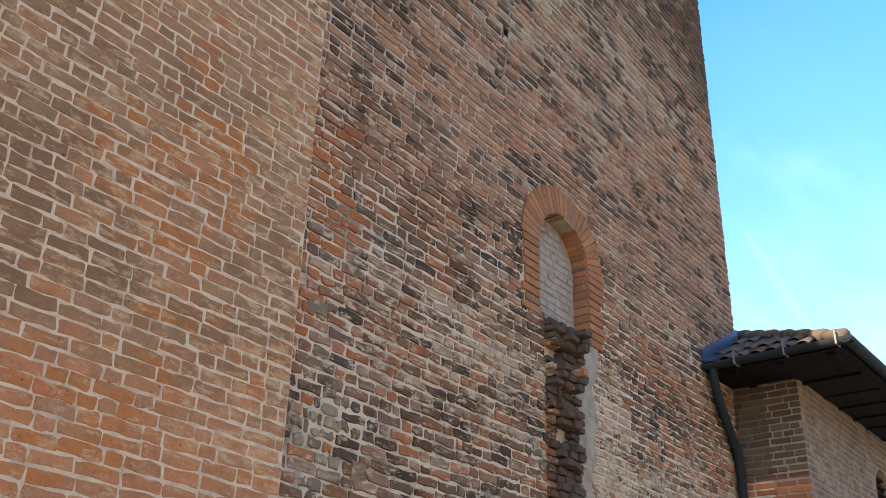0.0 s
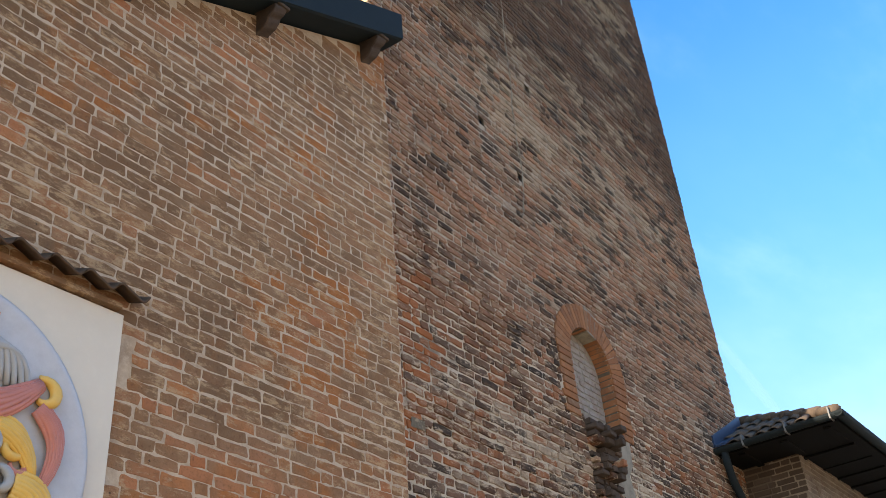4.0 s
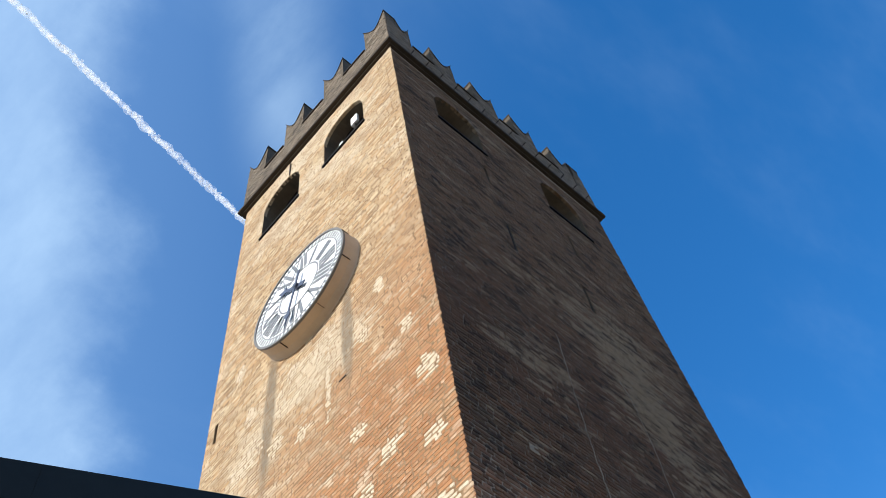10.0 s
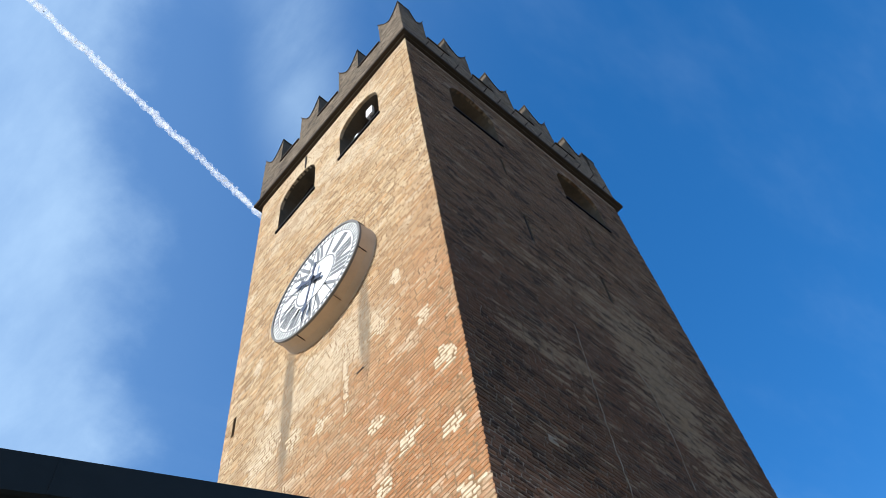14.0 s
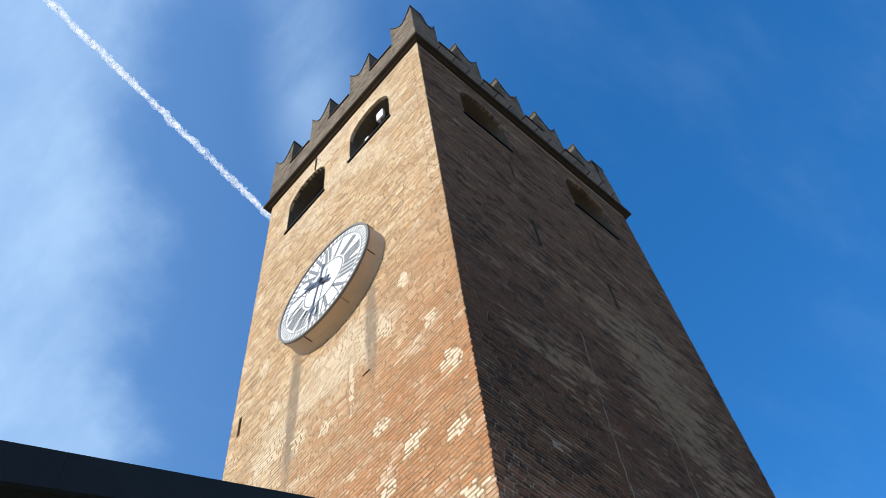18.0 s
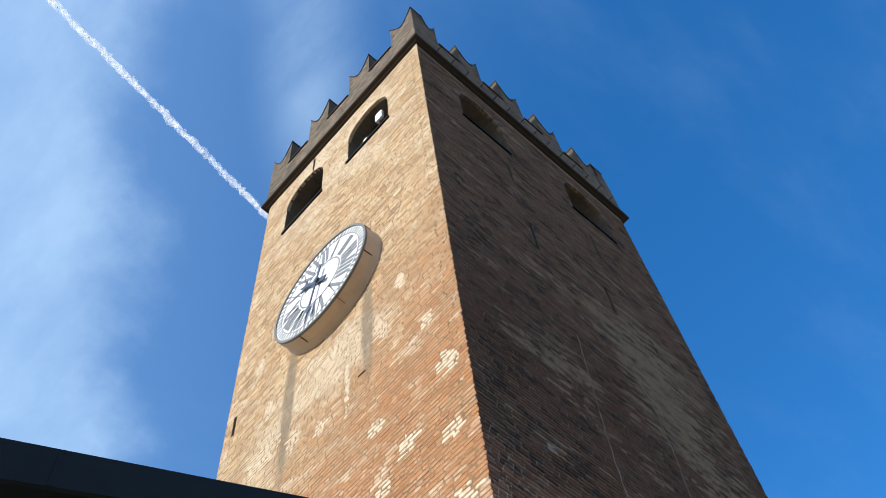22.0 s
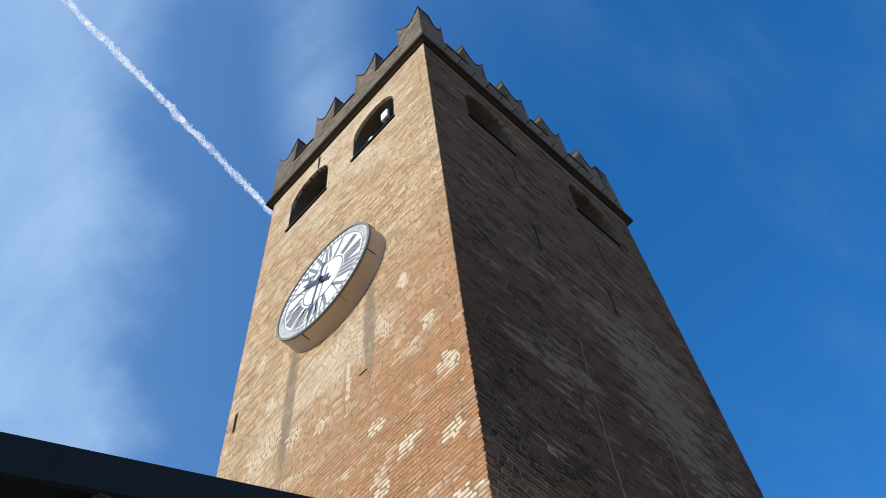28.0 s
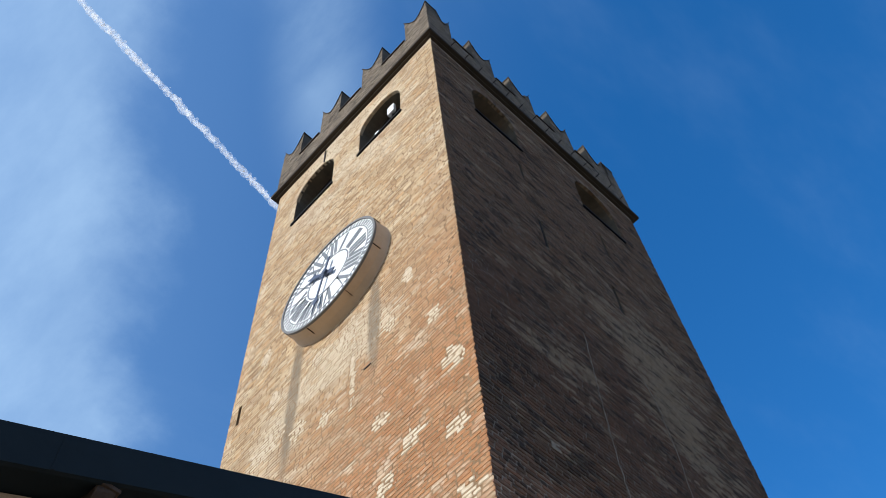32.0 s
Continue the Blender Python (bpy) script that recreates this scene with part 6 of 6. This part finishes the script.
# flag on a leaning pole clamped to the parapet
def hang_flag(FX, FY, tall, label):
    flag = thing("flag", label, "flag", (FX, FY, 0.6), "flags on the parapet")
    bm = bmesh.new()
    tube_points(bm, [(FX, FY - 0.15, 0.0), (FX, FY - 0.13, 0.7), (FX, FY, tall)], lambda f: 0.017 - 0.006 * f, 8)
    part("pole", bm, WOOD, flag, "thin dark pole", True)
    part("clamp", box((FX - 0.03, FY - 0.2, 0.72), (FX + 0.09, FY - 0.08, 0.745)), STEEL, flag)
    side, toward = Vector((0.30, -0.95, 0)), Vector((-0.95, -0.30, 0))

    def cloth(name, left, right, mat, z1, z0, phase, depth):
        """Cloth in hanging folds; left, right: its edges down its height."""
        bm = bmesh.new()
        nx, nz = 16, 26
        grid = []
        for j in range(nz + 1):
            f = j / nz
            row = []
            for i in range(nx + 1):
                q = i / nx
                off = side * (left(f) + (right(f) - left(f)) * q) + toward * (depth + 0.03 * math.sin(q * 10 + f * 2.0 + phase) * (0.25 + f))
                z = z1 + (z0 - z1) * f + 0.10 * f * (q - 0.5) * math.cos(phase)
                row.append(bm.verts.new(Vector((FX, FY, z)) + off))
            grid.append(row)
        for r0, r1 in zip(grid, grid[1:]):
            for i in range(nx):
                bm.faces.new((r0[i], r0[i + 1], r1[i + 1], r1[i]))
        bmesh.ops.solidify(bm, geom=list(bm.faces), thickness=0.004)
        part(name, bm, mat, flag, smooth=True)

    cloth("yellow_cloth", lambda f: -0.01 - 0.13 * min(1, f * 1.05), lambda f: 0.04 + 0.05 * math.sin(f * 2.6) - 0.02 * f, YELLOW, tall - 0.13, tall - 1.13, 0.4, 0.03)
    cloth("blue_cloth", lambda f: 0.03 + 0.01 * f, lambda f: 0.06 + 0.17 * f, BLUE, tall - 0.32, tall - 1.30, 3.6, 0.0)


hang_flag(4.15, -1.67, 2.43, "yellow and blue flag hanging limp from a thin pole")
hang_flag(5.62, -4.38, 2.45, "yellow and blue flag further along the parapet")

# ---- far house ----
K = 1.556
fy = lambda y: -4.92 + (y + 4.92) * K
fz = lambda z: 1.48 + (z - 1.48) * K
fh = thing("far_house", "white rendered house with a grey hipped tile roof", "house", (50, -4, 0))
part("wall", box((50, -4.6, -6.5), (70, 13.2, 2.75), None, 0.02), SHADED_RENDER, fh, "white rendered wall with its bluish shade put into the colour")
bm = bmesh.new()
e0, e1, x0, x1, ez, pk = 14.36, -5.5, 48.8, 71.0, 2.86, 6.2
APX, APY = 55.0, 4.43
vs = [bm.verts.new(p) for p in ((x0, e0, ez), (x0, e1, ez), (x1, e1, ez), (x1, e0, ez), (APX, APY, pk), (65.0, APY, pk))]
for q in ((0, 1, 4), (1, 2, 5, 4), (2, 3, 5), (3, 0, 4, 5), (3, 2, 1, 0)):
    bm.faces.new([vs[i] for i in q])
bmesh.ops.recalc_face_normals(bm, faces=bm.faces)
froof = part("roof", bm, FAR_TILE, fh, "grey tile roof in visible courses")
sl, run = (pk - ez) / (APX - x0), (APY - e1) / (APX - x0)
for j in range(15):
    up_x = x0 + 0.02 + j * 0.4
    zz, ya, yb = ez + (up_x - x0) * sl, e0 - (up_x - x0) * run - 0.15, e1 + (up_x - x0) * run + 0.15
    bm = bmesh.new()
    for i in range(int((ya - yb) / 0.36)):
        add_box(bm, (0, 0, 0), (0.46, 0.26, 0.09), Matrix.Translation((up_x, yb + (i + 0.5 * (j % 2)) * 0.36, zz + 0.02)) @ Matrix.Rotation(-math.atan(sl), 4, "Y"))
    part("tile_course", bm, FAR_TILE, froof)
for end in (e1, e0):
    a, b = Vector((x0, end, ez + 0.06)), Vector((APX, APY, pk + 0.06))
    for i in range(24):
        bm = bmesh.new()
        tube_points(bm, [a.lerp(b, i / 24), a.lerp(b, (i + 1.12) / 24)], lambda f: 0.17 + 0.05 * (1 - f), 8)
        part("hip_tile", bm, FAR_RIDGE, froof, smooth=True)
part("fascia", box((48.7, e1, ez - 0.22), (48.95, e0, ez + 0.0)), ZINC, fh, "dark gutter board")
part("soffit", box((48.98, e1 + 0.2, ez - 0.5), (50.1, e0 - 0.4, ez - 0.24)), SHADED_RENDER, fh)
chim = part("chimney", box((50.35, 0.84, 3.4), (50.7, 1.22, 5.1), None, 0.03), RIM, fh, "slim pale flue with a dark cap")
part("cap", box((50.35, 0.80, 5.1), (50.7, 1.20, 5.5), None, 0.04), IRON, chim)
part("cap", box((50.2, 0.62, 5.5), (50.85, 1.36, 5.58), None, 0.02), IRON, chim)
dy0, dy1 = -0.95, -2.9
door = part("shutter_door", box((49.9, dy1, fz(-0.45)), (50.02, dy0, fz(1.52)), None, 0.01), BROWN_WOOD, fh, "brown balcony door")
part("frame", box((49.86, dy0, fz(-0.45)), (50.02, dy0 + 0.14, fz(1.6))), SHADED_RENDER, door, "pale surround")
part("frame", box((49.86, dy1 - 0.1, fz(1.52)), (50.02, dy0 + 0.14, fz(1.62))), SHADED_RENDER, door, "pale surround")
for i in range(4):
    part("panel", box((49.87, dy0 - 0.12 - i * 0.48 - 0.34, fz(-0.3)), (49.9, dy0 - 0.12 - i * 0.48, fz(1.35)), None, 0.01), BROWN_WOOD, door)
bal = part("balcony_rail", box((49.0, dy1 - 0.4, fz(0.36)), (49.06, dy0 + 0.3, fz(0.42))), IRON, fh, "dark iron balcony rail")
for i in range(18):
    y = dy0 + 0.28 - i * 0.15
    part("baluster", box((49.01, y - 0.015, fz(-0.6)), (49.05, y + 0.015, fz(0.36))), IRON, bal)
bx = part("meter_box", box((49.85, fy(-0.95), fz(1.3)), (50.02, fy(-0.68), fz(1.58)), None, 0.02), STEEL, fh, "grey junction box")
bm = bmesh.new()
tube_points(bm, [(49.95, fy(-0.5), fz(1.75)), (49.95, fy(-0.52), fz(1.35)), (49.95, fy(-0.62), fz(1.22)), (49.95, fy(-0.78), fz(1.28))], 0.035, 6)
part("cable", bm, INK, bx, smooth=True)
bm = bmesh.new()
tube_points(bm, [(49.9, fy(1.7), fz(1.85)), (49.9, fy(1.0), fz(1.6)), (49.9, fy(0.4), fz(1.4)), (49.9, fy(-0.1), fz(1.45)), (49.9, fy(-0.35), fz(1.68))], 0.03, 6)
part("cable", bm, STEEL, fh, "sagging pale cable", True)

# ---- hills far behind the houses, with the blue haze put into their colour ----
bm = bmesh.new()
crest = [(y, 30 + 9.0 * math.sin(y * 0.011 + 1.2) - 0.045 * y + 6 * noise.noise((y * 0.02, 0.3, 0.7))) for y in range(-900, 61, 20)]
top_v = [bm.verts.new((900.0 + 40 * noise.noise((y * 0.01, 2.0, 0.0)), y, z)) for y, z in crest]
for row, off in ((top_v, -260.0), (top_v, 260.0)):
    foot = [bm.verts.new((900.0 + off, y, -10.0)) for y, _ in crest]
    for i in range(len(crest) - 1):
        bm.faces.new((row[i], row[i + 1], foot[i + 1], foot[i]))
bmesh.ops.recalc_face_normals(bm, faces=bm.faces)
tagged(part("hill", bm, HILL, smooth=True), "distant wooded hill ridge, coloured blue for haze", "hill", kind="structure")

# ---- vapour trail ----
trail = bmesh.new()
rt = random.Random(9)
H = 1000.0
pts_t = []
x = -420.0
while x < 560:
    far_off = max(0.0, (x - 300) / 1000)
    cen = Vector((x, 390.0 + 0.165 * x + rt.uniform(-1.2, 1.2) * (1 + 3 * far_off), H + rt.uniform(-2, 2)))
    r_ = rt.uniform(2.2, 4.2) * (1 + 2.2 * far_off)
    bmesh.ops.create_icosphere(trail, subdivisions=2 if x < 640 else 1, radius=1, matrix=Matrix.Translation(cen) @ Matrix.Diagonal((r_ * 1.6, r_, r_, 1)))
    if rt.random() < 0.25:
        bmesh.ops.create_icosphere(trail, subdivisions=1, radius=rt.uniform(0.9, 2.0), matrix=Matrix.Translation(cen + Vector((rt.uniform(-2, 2), rt.uniform(-4.5, -2), 0))))
    x += 2.6 * (1 + 2.0 * far_off)
for v in trail.verts:
    v.co += Vector((noise.noise(v.co * 0.35), noise.noise(v.co * 0.35 + Vector((9, 0, 0))), 0)) * 1.4
vt = tagged(part("vapour_trail", trail, None, smooth=True), "white aircraft vapour trail across the blue sky", "cloud", kind="stuff")
k = Nodes("vapour")
tr_ = k.n.new("ShaderNodeBsdfTransparent")
tl = k.n.new("ShaderNodeBsdfTranslucent")
tl.inputs["Color"].default_value = (0.95, 0.95, 0.95, 1)
df = k.n.new("ShaderNodeBsdfDiffuse")
df.inputs["Color"].default_value = (0.95, 0.95, 0.95, 1)
m1, m2 = k.n.new("ShaderNodeMixShader"), k.n.new("ShaderNodeMixShader")
k.l.new(df.outputs[0], m1.inputs[1]), k.l.new(tl.outputs[0], m1.inputs[2])
m2.inputs[0].default_value = 0.62
thin = k.math("MULTIPLY", k.ramp(k.noise(0.16, 5, 0.65), 0.32, 0.66, 0.03, 0.30), k.ramp(k.sep()[0], 350.0, 760.0, 1.0, 0.3))
k.l.new(thin, m2.inputs[0])
k.l.new(tr_.outputs[0], m2.inputs[1]), k.l.new(m1.outputs[0], m2.inputs[2])
k.l.new(m2.outputs[0], k.n["Material Output"].inputs["Surface"])
vt.data.materials.clear()
vt.data.materials.append(k.m)
vt.visible_shadow = False
haze = bmesh.new()
tube_points(haze, [(x, 415.8 + 0.1262 * x, H) for x in range(1850, 2750, 60)], lambda f: 3 + 12 * math.sin(math.pi * f) ** 0.7, 12)
hz_ = tagged(part("vapour_trail", haze, None, smooth=True), "faint spread-out end of the vapour trail", "cloud", kind="stuff")
k2 = Nodes("faint_vapour")
tr2, tl2, mx2 = k2.n.new("ShaderNodeBsdfTransparent"), k2.n.new("ShaderNodeBsdfTranslucent"), k2.n.new("ShaderNodeMixShader")
mx2.inputs[0].default_value = 0.022
k2.l.new(tr2.outputs[0], mx2.inputs[1]), k2.l.new(tl2.outputs[0], mx2.inputs[2])
k2.l.new(mx2.outputs[0], k2.n["Material Output"].inputs["Surface"])
hz_.data.materials.append(k2.m)
hz_.visible_shadow = False

# ---- unseen plain blocks added behind the viewer to bounce warm light ----
OCHRE = plain("ochre_bounce_render", (0.55, 0.40, 0.24), 0.9, vary=0.15, scale=0.8)
for x0, x1, hh in ((-34, -17, 9.0), (-16.9, -2, 8.2), (-1.9, 12, 9.4)):
    sq = thing("bounce_house", "plain unseen ochre block added to bounce warm light", "house", ((x0 + x1) / 2, -24, EARTH))
    part("wall", box((x0, -32, EARTH - 0.2), (x1, -22, hh), None, 0.02), OCHRE, sq)
    part("roof", extrude_outline([(-32.4, hh), (-21.6, hh), (-27, hh + 2.4)], lambda u, z, x0=x0: Vector((x0 - 0.1, u, z)), (x1 - x0 + 0.1, 0, 0)), TILE, sq)
